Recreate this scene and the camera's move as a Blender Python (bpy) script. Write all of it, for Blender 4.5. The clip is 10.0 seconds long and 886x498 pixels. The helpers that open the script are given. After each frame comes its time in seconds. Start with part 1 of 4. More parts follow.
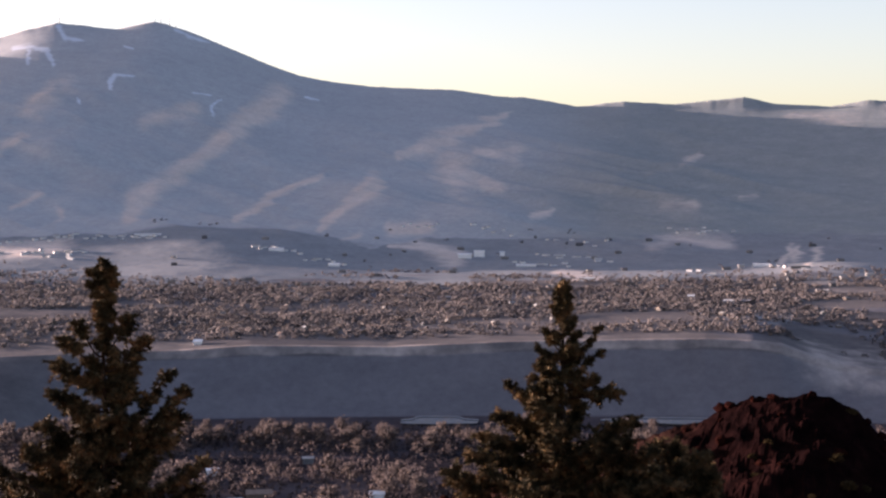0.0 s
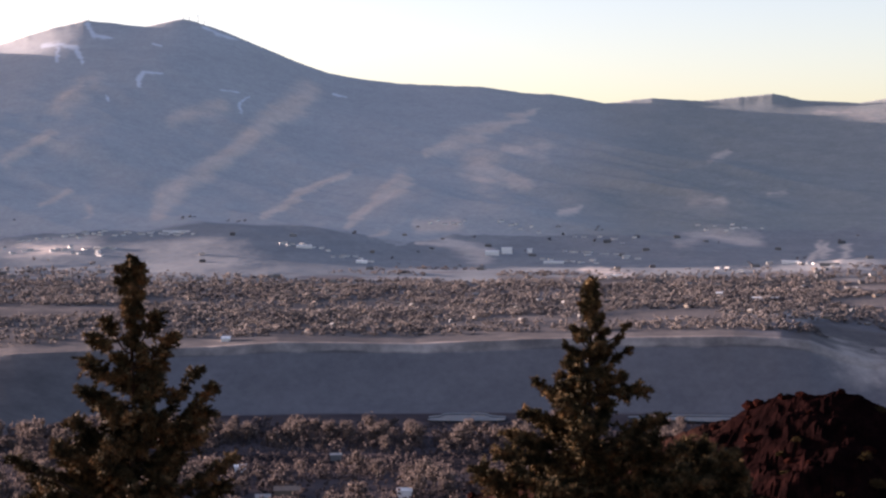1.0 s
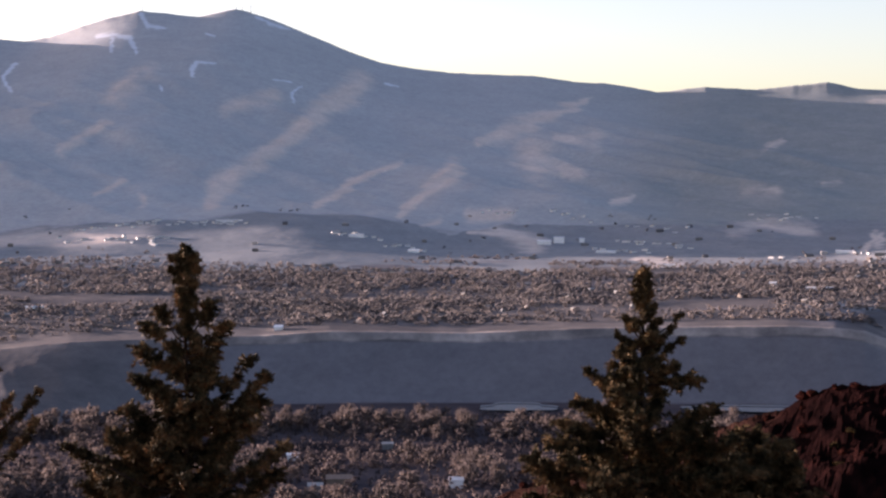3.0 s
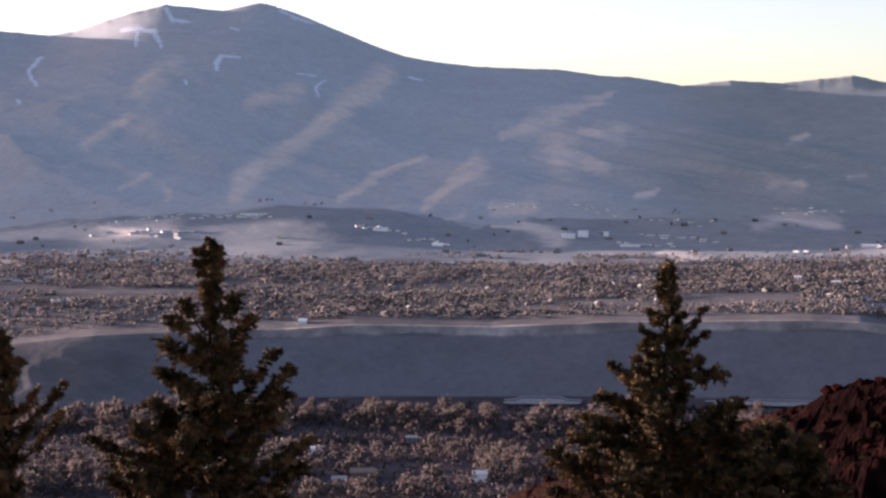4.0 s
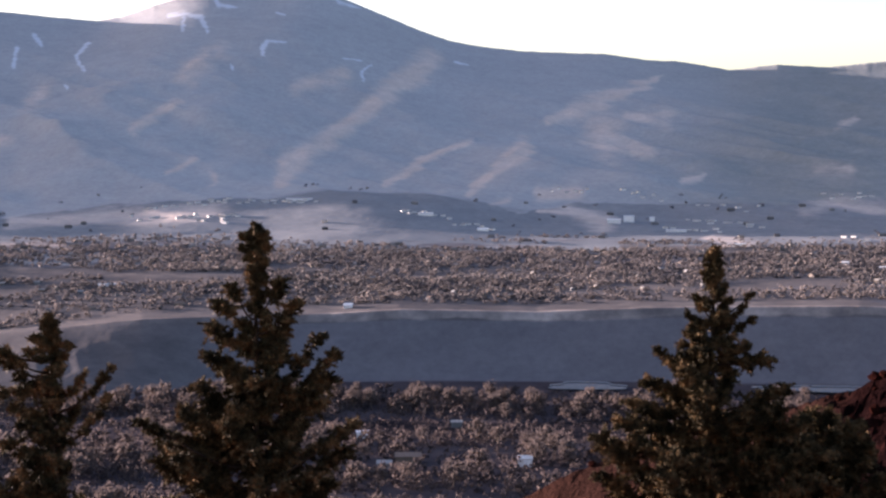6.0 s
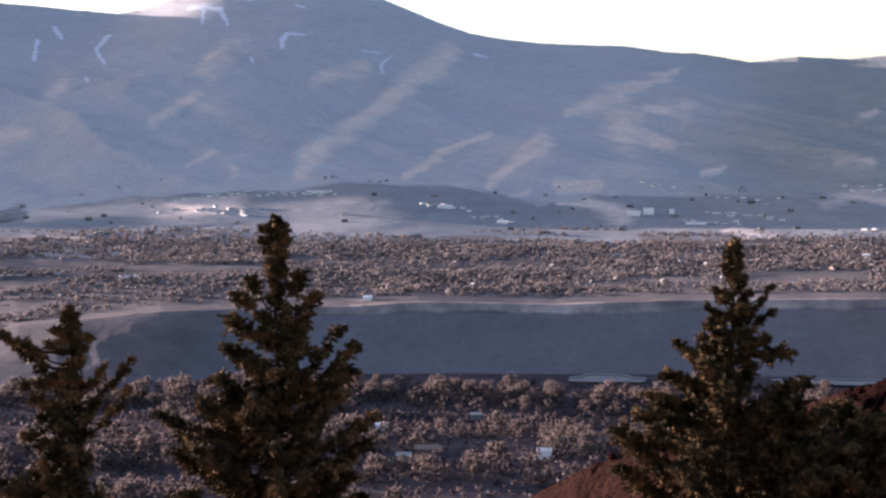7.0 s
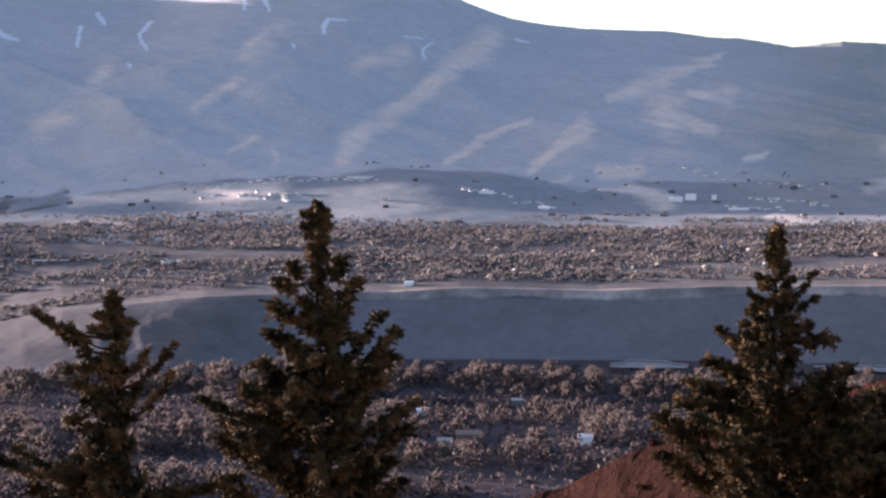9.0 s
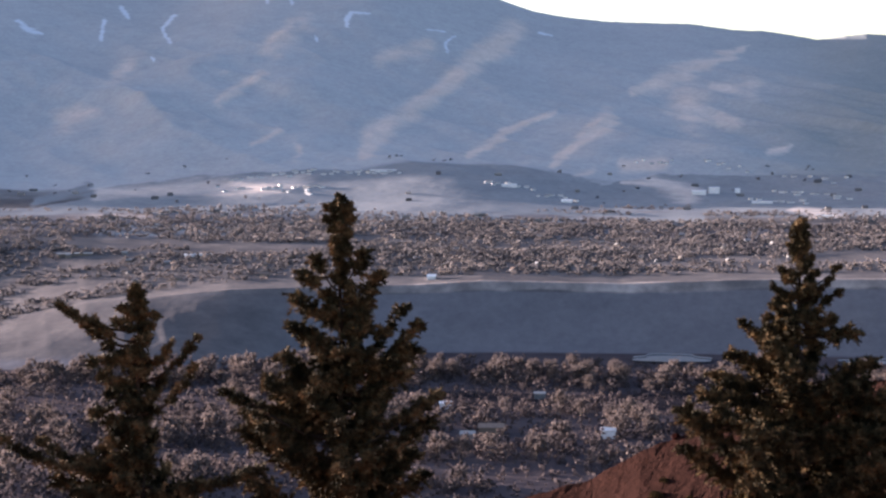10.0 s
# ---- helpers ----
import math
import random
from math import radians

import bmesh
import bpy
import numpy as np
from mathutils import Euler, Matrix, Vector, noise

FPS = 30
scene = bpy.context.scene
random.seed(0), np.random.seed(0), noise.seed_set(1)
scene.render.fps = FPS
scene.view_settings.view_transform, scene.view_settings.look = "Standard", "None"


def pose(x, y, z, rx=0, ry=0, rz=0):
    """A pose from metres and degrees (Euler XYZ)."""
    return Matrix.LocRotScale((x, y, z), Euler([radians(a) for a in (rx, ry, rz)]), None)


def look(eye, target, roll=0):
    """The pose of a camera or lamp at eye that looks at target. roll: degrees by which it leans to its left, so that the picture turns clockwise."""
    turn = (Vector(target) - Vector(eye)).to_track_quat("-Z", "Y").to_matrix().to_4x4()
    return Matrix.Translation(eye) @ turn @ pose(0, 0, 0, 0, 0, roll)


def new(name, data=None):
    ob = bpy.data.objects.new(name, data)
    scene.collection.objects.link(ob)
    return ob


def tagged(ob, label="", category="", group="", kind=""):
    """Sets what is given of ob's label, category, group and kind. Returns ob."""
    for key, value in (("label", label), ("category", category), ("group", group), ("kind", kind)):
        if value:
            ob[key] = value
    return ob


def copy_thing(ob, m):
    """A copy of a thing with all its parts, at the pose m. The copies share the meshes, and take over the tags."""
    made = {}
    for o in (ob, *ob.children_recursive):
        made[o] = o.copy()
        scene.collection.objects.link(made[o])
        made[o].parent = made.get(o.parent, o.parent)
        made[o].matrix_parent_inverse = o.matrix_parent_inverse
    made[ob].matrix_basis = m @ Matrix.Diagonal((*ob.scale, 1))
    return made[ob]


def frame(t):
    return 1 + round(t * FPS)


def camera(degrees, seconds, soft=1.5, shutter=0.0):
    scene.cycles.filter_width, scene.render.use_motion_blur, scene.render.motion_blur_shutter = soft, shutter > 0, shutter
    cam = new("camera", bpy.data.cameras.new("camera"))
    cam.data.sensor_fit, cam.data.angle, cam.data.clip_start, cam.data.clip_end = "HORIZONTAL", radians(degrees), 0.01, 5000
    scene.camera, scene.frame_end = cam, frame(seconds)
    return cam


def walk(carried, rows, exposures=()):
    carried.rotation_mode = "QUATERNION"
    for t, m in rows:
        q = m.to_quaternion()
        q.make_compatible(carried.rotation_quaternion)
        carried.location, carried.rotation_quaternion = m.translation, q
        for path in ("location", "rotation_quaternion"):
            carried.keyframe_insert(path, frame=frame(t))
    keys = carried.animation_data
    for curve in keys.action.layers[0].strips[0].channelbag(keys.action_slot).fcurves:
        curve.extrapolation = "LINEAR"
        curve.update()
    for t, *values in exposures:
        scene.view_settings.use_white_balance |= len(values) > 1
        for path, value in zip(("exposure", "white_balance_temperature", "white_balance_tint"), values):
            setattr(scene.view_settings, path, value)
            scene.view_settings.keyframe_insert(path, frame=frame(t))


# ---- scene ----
cam = camera(30.0, 10.0, soft=2.4)
EYE = 180.0
# seconds, yaw, pitch, roll: the camera turns slowly to its left where it stands
ROWS = [
    (0, -4.402, -1.152, 0.06),
    (0.5, -3.906, -1.206, 0.06),
    (1, -3.447, -1.256, 0.06),
    (1.5, -2.987, -1.332, 0.05),
    (2, -2.561, -1.414, 0.05),
    (2.5, -2.087, -1.520, 0.05),
    (4, -0.817, -1.840, 0.04),
    (4.5, -0.380, -1.972, 0.02),
    (5, 0.000, -2.091, 0.01),
    (5.5, 0.399, -2.227, 0.01),
    (7, 1.429, -2.625, 0.03),
    (7.5, 1.799, -2.752, 0.03),
    (8, 2.129, -2.876, 0.03),
    (8.5, 2.510, -3.010, 0.04),
    (9, 2.860, -3.122, 0.03),
    (9.5, 3.288, -3.259, 0.04),
    (10, 3.649, -3.355, 0.05),
]
EXPOSURES = [(0.0, 2.46, 6220, 34), (5.0, 2.61, 6020, 33), (10.0, 2.90, 5780, 27)]
walk(cam, [(t, pose(0, 0, EYE, 90 + pitch, roll, yaw)) for t, yaw, pitch, roll in ROWS], EXPOSURES)

# ---- world, sun ----
SUN_BEARING, SUN_HEIGHT = -66.0, 5.9
world = bpy.data.worlds.new("sky")
scene.world = world
world.use_nodes = True
wn = world.node_tree
sky = wn.nodes.new("ShaderNodeTexSky")
sky.sky_type, sky.sun_disc = "NISHITA", False
sky.sun_elevation, sky.sun_rotation = radians(SUN_HEIGHT), radians(SUN_BEARING % 360)
sky.altitude, sky.air_density, sky.dust_density, sky.ozone_density = 1400, 1.0, 4.8, 0.7
wn.links.new(sky.outputs[0], wn.nodes["Background"].inputs[0])
wn.nodes["Background"].inputs[1].default_value = 0.07
sun_data = bpy.data.lights.new("sun", "SUN")
sun_data.energy, sun_data.angle, sun_data.color = 4.8, radians(0.6), (1.0, 0.83, 0.64)
sun = new("sun", sun_data)
_b, _h = radians(SUN_BEARING), radians(SUN_HEIGHT)
sun.matrix_world = look((500 * math.sin(_b) * math.cos(_h), 500 * math.cos(_b) * math.cos(_h), 500 * math.sin(_h) + 300), (0, 0, 300))


# ---- small tools ----
def part(name, mesh, material, parent=None, label=""):
    if isinstance(mesh, bmesh.types.BMesh):
        me = bpy.data.meshes.new(name)
        mesh.to_mesh(me)
        mesh.free()
    else:
        me = mesh
    if not me.materials:
        me.materials.append(material)
    ob = new(name, me)
    ob.parent = parent
    return tagged(ob, label)


def mesh_of(name, verts, faces, smooth=False):
    me = bpy.data.meshes.new(name)
    me.from_pydata([tuple(v) for v in verts], [], [tuple(f) for f in faces])
    if smooth:
        me.polygons.foreach_set("use_smooth", [True] * len(me.polygons))
    me.update()
    return me


def hash2(ix, iy, seed):
    n = (ix * 374761393 + iy * 668265263 + seed * 974711) & 0x7FFFFFFF
    n = ((n ^ (n >> 13)) * 1274126177) & 0x7FFFFFFF
    return ((n ^ (n >> 16)) & 0xFFFF) / 65535.0


def value_noise(x, y, seed=0):
    """Smooth noise in -1..1 on arrays."""
    x, y = np.asarray(x, float), np.asarray(y, float)
    ix, iy = np.floor(x).astype(np.int64), np.floor(y).astype(np.int64)
    fx, fy = x - ix, y - iy
    fx, fy = fx * fx * fx * (fx * (fx * 6 - 15) + 10), fy * fy * fy * (fy * (fy * 6 - 15) + 10)
    a, b = hash2(ix, iy, seed), hash2(ix + 1, iy, seed)
    c, d = hash2(ix, iy + 1, seed), hash2(ix + 1, iy + 1, seed)
    return 2 * (a + (b - a) * fx + (c - a) * fy + (a - b - c + d) * fx * fy) - 1


def fbm(x, y, seed=0, octaves=4):
    out, amp = 0, 1.0
    for o in range(octaves):
        out = out + amp * value_noise(x * 2 ** o, y * 2 ** o, seed + 17 * o)
        amp *= 0.5
    return out / 1.9


def ridged(x, y, seed=0, octaves=4):
    out, amp = 0, 1.0
    for o in range(octaves):
        out = out + amp * (1 - 2 * np.abs(value_noise(x * 2 ** o, y * 2 ** o, seed + 31 * o)))
        amp *= 0.5
    return out / 1.9


def step(a, b, v):
    t = np.clip((np.asarray(v, float) - a) / (b - a), 0, 1)
    return t * t * (3 - 2 * t)


# ---- materials ----
def nodes_of(name, rough=0.9):
    m = bpy.data.materials.new(name)
    m.use_nodes = True
    bsdf = m.node_tree.nodes["Principled BSDF"]
    bsdf.inputs["Roughness"].default_value = rough
    bsdf.inputs["Specular IOR Level"].default_value = 0.25
    return m, m.node_tree, bsdf


def noise_node(nt, size, detail=5.0, rough=0.6, coords="Object"):
    tc = nt.nodes.new("ShaderNodeTexCoord")
    n = nt.nodes.new("ShaderNodeTexNoise")
    n.inputs["Scale"].default_value = 1.0 / size
    n.inputs["Detail"].default_value = detail
    n.inputs["Roughness"].default_value = rough
    nt.links.new(tc.outputs[coords], n.inputs["Vector"])
    return n.outputs["Fac"]


def ramp(nt, fac, stops):
    r = nt.nodes.new("ShaderNodeValToRGB")
    while len(r.color_ramp.elements) < len(stops):
        r.color_ramp.elements.new(0.5)
    for e, (p, c) in zip(r.color_ramp.elements, stops):
        e.position, e.color = p, (*c, 1)
    nt.links.new(fac, r.inputs[0])
    return r.outputs[0]


def mix(nt, fac, a, b, mode="MIX"):
    n = nt.nodes.new("ShaderNodeMix")
    n.data_type, n.blend_type = "RGBA", mode
    for socket, value in ((n.inputs[0], fac), (n.inputs[6], a), (n.inputs[7], b)):
        if isinstance(value, (int, float)):
            socket.default_value = value
        elif isinstance(value, tuple):
            socket.default_value = (*value, 1)
        else:
            nt.links.new(value, socket)
    return n.outputs[2]


def bump(nt, bsdf, height, strength, distance):
    b = nt.nodes.new("ShaderNodeBump")
    b.inputs["Strength"].default_value = strength
    b.inputs["Distance"].default_value = distance
    nt.links.new(height, b.inputs["Height"])
    nt.links.new(b.outputs[0], bsdf.inputs["Normal"])


def surface(name, colours, size, rough=0.9, relief=0.3, depth=0.05, vary=0.0, coords="Object", gloss=0.1):
    """A material with colour variation at two sizes, fine relief, and a little difference from piece to piece."""
    m, nt, bsdf = nodes_of(name, rough)
    bsdf.inputs["Specular IOR Level"].default_value = gloss
    big = noise_node(nt, size, 4, 0.6, coords)
    fine = noise_node(nt, size * 0.13, 5, 0.7, coords)
    lo, hi = colours
    col = ramp(nt, big, [(0.32, lo), (0.68, hi)])
    col = mix(nt, 0.45, col, ramp(nt, fine, [(0.3, tuple(v * 0.6 for v in lo)), (0.7, tuple(min(1, v * 1.25) for v in hi))]))
    if vary:
        info = nt.nodes.new("ShaderNodeObjectInfo")
        shade = ramp(nt, info.outputs["Random"], [(0.0, (1 - vary,) * 3), (1.0, (1 + vary, 1 + vary * 0.9, 1 + vary * 0.8))])
        col = mix(nt, 1.0, col, shade, "MULTIPLY")
    nt.links.new(col, bsdf.inputs["Base Color"])
    bump(nt, bsdf, fine, relief, depth)
    return m


def crowns(name, stops):
    """Twigs whose colour differs from clump to clump."""
    m, nt, bsdf = nodes_of(name, 0.95)
    bsdf.inputs["Specular IOR Level"].default_value = 0.1
    geo = nt.nodes.new("ShaderNodeNewGeometry")
    col = ramp(nt, geo.outputs["Random Per Island"], stops)
    area = noise_node(nt, 60.0, 3, 0.5)
    col = mix(nt, 1.0, col, ramp(nt, area, [(0.35, (0.65, 0.65, 0.68)), (0.65, (1.2, 1.15, 1.1))]), "MULTIPLY")
    nt.links.new(col, bsdf.inputs["Base Color"])
    # bare crowns let part of the light through
    thin, both = nt.nodes.new("ShaderNodeBsdfTranslucent"), nt.nodes.new("ShaderNodeMixShader")
    both.inputs[0].default_value = 0.4
    nt.links.new(col, thin.inputs["Color"])
    nt.links.new(bsdf.outputs[0], both.inputs[1])
    nt.links.new(thin.outputs[0], both.inputs[2])
    nt.links.new(both.outputs[0], nt.nodes["Material Output"].inputs["Surface"])
    return m


def attr(nt, name):
    a = nt.nodes.new("ShaderNodeAttribute")
    a.attribute_name = name
    return a.outputs["Fac"]


def broken(nt, mask, noise_out, amount, soft=0.25):
    """A mask with its edge broken up by noise."""
    a = nt.nodes.new("ShaderNodeMath")
    a.operation = "MULTIPLY_ADD"
    a.inputs[1].default_value = amount
    nt.links.new(noise_out, a.inputs[0])
    nt.links.new(mask, a.inputs[2])
    s = nt.nodes.new("ShaderNodeMapRange")
    s.interpolation_type = "SMOOTHSTEP"
    s.inputs["From Min"].default_value = 0.5 * amount + 0.5 - soft
    s.inputs["From Max"].default_value = 0.5 * amount + 0.5 + soft
    nt.links.new(a.outputs[0], s.inputs["Value"])
    return s.outputs[0]


def ground_material():
    m, nt, bsdf = nodes_of("high_desert_ground", 1.0)
    bsdf.inputs["Specular IOR Level"].default_value = 0.0
    huge, mid, fine = noise_node(nt, 420, 5, 0.6), noise_node(nt, 70, 6, 0.65), noise_node(nt, 9, 5, 0.7)
    hazed_sage = ramp(nt, mid, [(0.3, HAZED_SAGE[0]), (0.7, HAZED_SAGE[1])])
    hazed_sage = mix(nt, 0.35, hazed_sage, ramp(nt, huge, [(0.35, HAZED_SAGE[2]), (0.65, HAZED_SAGE[3])]))
    grass = ramp(nt, mid, [(0.3, SUNNY_GRASS[0]), (0.7, SUNNY_GRASS[1])])
    dark = ramp(nt, mid, [(0.3, SHRUB_SHADE[0]), (0.7, SHRUB_SHADE[1])])
    flat = ramp(nt, mid, [(0.3, FLAT[0]), (0.7, FLAT[1])])
    hazed_sage = mix(nt, broken(nt, attr(nt, "thin_haze"), mid, 0.5, 0.5), hazed_sage, ramp(nt, mid, [(0.3, THIN_HAZE[0]), (0.7, THIN_HAZE[1])]))
    col = mix(nt, broken(nt, attr(nt, "flat"), mid, 0.5), hazed_sage, flat)
    col = mix(nt, broken(nt, attr(nt, "scrub"), mid, 0.5), col, ramp(nt, mid, [(0.3, HAZED_SCRUB[0]), (0.7, HAZED_SCRUB[1])]))
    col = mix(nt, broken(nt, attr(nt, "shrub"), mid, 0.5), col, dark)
    col = mix(nt, broken(nt, attr(nt, "loam"), mid, 0.5), col, ramp(nt, mid, [(0.3, LOAM[0]), (0.7, LOAM[1])]))
    col = mix(nt, broken(nt, attr(nt, "dark_strip"), fine, 0.5), col, ramp(nt, mid, [(0.3, (0.018, 0.017, 0.021)), (0.7, (0.032, 0.028, 0.032))]))
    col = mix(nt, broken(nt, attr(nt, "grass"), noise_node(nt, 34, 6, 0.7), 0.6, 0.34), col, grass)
    col = mix(nt, 1.0, col, ramp(nt, fine, [(0.3, (0.87, 0.87, 0.88)), (0.7, (1.11, 1.10, 1.09))]), "MULTIPLY")
    col = mix(nt, 1.0, col, ramp(nt, noise_node(nt, 26, 4, 0.6), [(0.34, (0.95, 0.95, 0.96)), (0.66, (1.04, 1.04, 1.03))]), "MULTIPLY")
    col = mix(nt, broken(nt, attr(nt, "red"), fine, 0.4), col, ramp(nt, fine, [(0.3, (0.09, 0.04, 0.03)), (0.7, (0.22, 0.10, 0.07))]))
    col = mix(nt, broken(nt, attr(nt, "snow"), noise_node(nt, 26, 5, 0.75), 1.3, 0.22), col, (0.56, 0.59, 0.64))
    nt.links.new(col, bsdf.inputs["Base Color"])
    bump(nt, bsdf, mid, 0.3, 5.0)
    return m


# hazed sagebrush and scrub, sun-toned dry grass, shade-toned shrub, farmed and built flats
# distance haze is painted into the pale grey-blue of the far slopes
HAZED_SAGE = [(0.345, 0.355, 0.365), (0.40, 0.41, 0.42), (0.32, 0.33, 0.34), (0.41, 0.42, 0.43)]
SUNNY_GRASS = [(0.50, 0.432, 0.388), (0.60, 0.52, 0.47)]
# dark shrub; on the bluff this colour also carries the shade
SHRUB_SHADE = [(0.122, 0.120, 0.132), (0.150, 0.147, 0.162)]
LOAM = [(0.045, 0.039, 0.045), (0.080, 0.068, 0.073)]
# darker and greener tone for slopes where less haze is painted in
THIN_HAZE = [(0.225, 0.245, 0.245), (0.275, 0.292, 0.29)]
HAZED_SCRUB = [(0.20, 0.212, 0.228), (0.25, 0.262, 0.275)]
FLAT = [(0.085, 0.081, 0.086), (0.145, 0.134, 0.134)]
MAT_GROUND = ground_material()


def needle_material():
    """Needles that differ from spray to spray: olive green, and yellowed brown ones."""
    m, nt, bsdf = nodes_of("pine_needles", 0.65)
    bsdf.inputs["Specular IOR Level"].default_value = 0.05
    geo = nt.nodes.new("ShaderNodeNewGeometry")
    col = ramp(nt, noise_node(nt, 0.55, 3, 0.6), [(0.34, (0.009, 0.009, 0.005)), (0.50, (0.050, 0.040, 0.021)), (0.65, (0.155, 0.102, 0.051))])
    blade = ramp(nt, geo.outputs["Random Per Island"], [(0.0, (0.55, 0.55, 0.55)), (1.0, (1.45, 1.4, 1.3))])
    nt.links.new(mix(nt, 1.0, col, blade, "MULTIPLY"), bsdf.inputs["Base Color"])
    return m



MAT_NEEDLE = needle_material()
MAT_BARK = surface("pine_bark", ((0.012, 0.009, 0.008), (0.045, 0.031, 0.022)), 0.3, 0.9, 0.6, 0.03, gloss=0.0)
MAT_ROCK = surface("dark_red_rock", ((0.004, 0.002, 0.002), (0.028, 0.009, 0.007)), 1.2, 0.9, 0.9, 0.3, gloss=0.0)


def spur_material():
    m, nt, bsdf = nodes_of("spur_shaded_rock_and_lit_soil", 1.0)
    bsdf.inputs["Specular IOR Level"].default_value = 0.0
    big, fine = noise_node(nt, 1.8, 5, 0.65), noise_node(nt, 0.3, 5, 0.7)
    # near-black holds the spur's shaded side, red soil also its sunlit side
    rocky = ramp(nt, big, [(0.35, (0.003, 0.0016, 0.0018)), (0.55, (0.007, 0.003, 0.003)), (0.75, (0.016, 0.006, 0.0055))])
    lit_soil = ramp(nt, fine, [(0.3, (0.009, 0.005, 0.0045)), (0.7, (0.034, 0.0165, 0.013))])
    col = mix(nt, broken(nt, attr(nt, "lit_soil"), big, 0.7), rocky, lit_soil)
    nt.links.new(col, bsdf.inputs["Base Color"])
    bump(nt, bsdf, fine, 0.9, 0.25)
    return m


MAT_SPUR = spur_material()
MAT_BRUSH = surface("dry_brush", ((0.008, 0.007, 0.004), (0.06, 0.042, 0.02)), 1.0, 0.9, 0.0, gloss=0.0)
MAT_TWIG = crowns("bare_twigs", [(0.0, (0.092, 0.077, 0.074)), (0.6, (0.122, 0.101, 0.095)), (1.0, (0.15, 0.122, 0.110))])
MAT_BRUSHY = crowns("valley_brush", [(0.0, (0.052, 0.045, 0.051)), (0.6, (0.094, 0.079, 0.082)), (1.0, (0.135, 0.110, 0.106))])
MAT_WOODS = crowns("valley_twigs", [(0.0, (0.064, 0.054, 0.058)), (0.4, (0.098, 0.081, 0.081)), (1.0, (0.138, 0.112, 0.104))])
MAT_TRUNK = surface("grey_bark", ((0.10, 0.085, 0.07), (0.18, 0.15, 0.125)), 1.0, 0.95, 0.3)
MAT_TOWN = crowns("town_tree_crowns", [(0.0, (0.13, 0.122, 0.126)), (0.35, (0.155, 0.142, 0.143)), (0.75, (0.178, 0.162, 0.160)), (1.0, (0.205, 0.184, 0.178))])
MAT_WALLS = [surface("wall_" + n, c, 4.0, 0.8, 0.1, 0.02, 0.12) for n, c in (
    ("white", ((0.15, 0.147, 0.143), (0.21, 0.207, 0.203))), ("beige", ((0.14, 0.122, 0.105), (0.19, 0.166, 0.142))),
    ("grey", ((0.12, 0.12, 0.124), (0.17, 0.17, 0.175))), ("brown", ((0.11, 0.086, 0.07), (0.15, 0.12, 0.098))), ("bright_white", ((0.66, 0.65, 0.64), (0.80, 0.79, 0.78))), ("off_white", ((0.56, 0.555, 0.55), (0.68, 0.675, 0.67))))]
MAT_ROOFS = [surface("roof_" + n, c, 3.0, 0.7, 0.2, 0.02, 0.2) for n, c in (
    ("grey", ((0.16, 0.155, 0.15), (0.26, 0.255, 0.25))), ("brown", ((0.15, 0.11, 0.09), (0.24, 0.18, 0.15))),
    ("pale", ((0.22, 0.22, 0.225), (0.32, 0.32, 0.325))), ("white", ((0.66, 0.66, 0.67), (0.80, 0.80, 0.81))))]
MAT_FAR = crowns("far_house_walls", [(0.0, (0.17, 0.165, 0.16)), (0.6, (0.24, 0.235, 0.23)), (0.9, (0.34, 0.335, 0.33)), (1.0, (0.55, 0.54, 0.53))])
MAT_STEEL = surface("galvanised_steel", ((0.3, 0.3, 0.31), (0.42, 0.42, 0.43)), 2.0, 0.5, 0.0)
MAT_WATER, _nt, _bs = nodes_of("still_water", 0.12)
_bs.inputs["Base Color"].default_value = (0.05, 0.06, 0.07, 1)
_bs.inputs["Specular IOR Level"].default_value = 0.5
bump(_nt, _bs, noise_node(_nt, 3.0), 0.15, 0.1)

# ---- the land: bearings in degrees from due ahead, distances in metres ----
SKYLINE = [
    (-30.00, 0.0900), (-22.00, 0.1000), (-18.60, 0.1020), (-16.70, 0.0995), (-15.27, 0.0978), (-14.18, 0.0963), (-12.53, 0.0943), (-11.78, 0.0966),
    (-9.94, 0.1080), (-8.70, 0.1137), (-6.75, 0.1107), (-5.51, 0.1157), (-5.08, 0.1143), (-3.90, 0.1076), (-2.72, 0.0990), (-1.53, 0.0904),
    (-0.54, 0.0842), (0.65, 0.0806), (1.84, 0.0781), (3.23, 0.0769), (4.81, 0.0760), (6.19, 0.0723), (7.27, 0.0713), (8.15, 0.0688),
    (9.02, 0.0655), (9.89, 0.0673), (10.66, 0.0684), (12.38, 0.0666), (13.70, 0.0688), (14.73, 0.0704), (15.75, 0.0661), (17.57, 0.0640),
    (18.83, 0.0674), (19.32, 0.0668), (22.00, 0.0670), (30.00, 0.0600),
]
SKY_B, SKY_K = np.array(SKYLINE).T
SMOOTH_B = np.arange(-40, 40, 0.25)
_w = np.exp(-(np.arange(-16, 17) * 0.25 / 1.5) ** 2)
SMOOTH_K = np.convolve(np.pad(np.where(SMOOTH_B > 12.0, 0.0645, np.interp(SMOOTH_B, SKY_B, SKY_K)), 16, mode="edge"), _w / _w.sum(), "valid")
_m = np.exp(-(np.arange(-16, 17) * 0.25 / 0.9) ** 2)
MID_K = np.convolve(np.pad(np.where(SMOOTH_B > 15.5, 0.0650, np.where(SMOOTH_B > 11.5, 0.0662, np.interp(SMOOTH_B, SKY_B, SKY_K))), 16, mode="edge"), _m / _m.sum(), "valid") - 0.0006
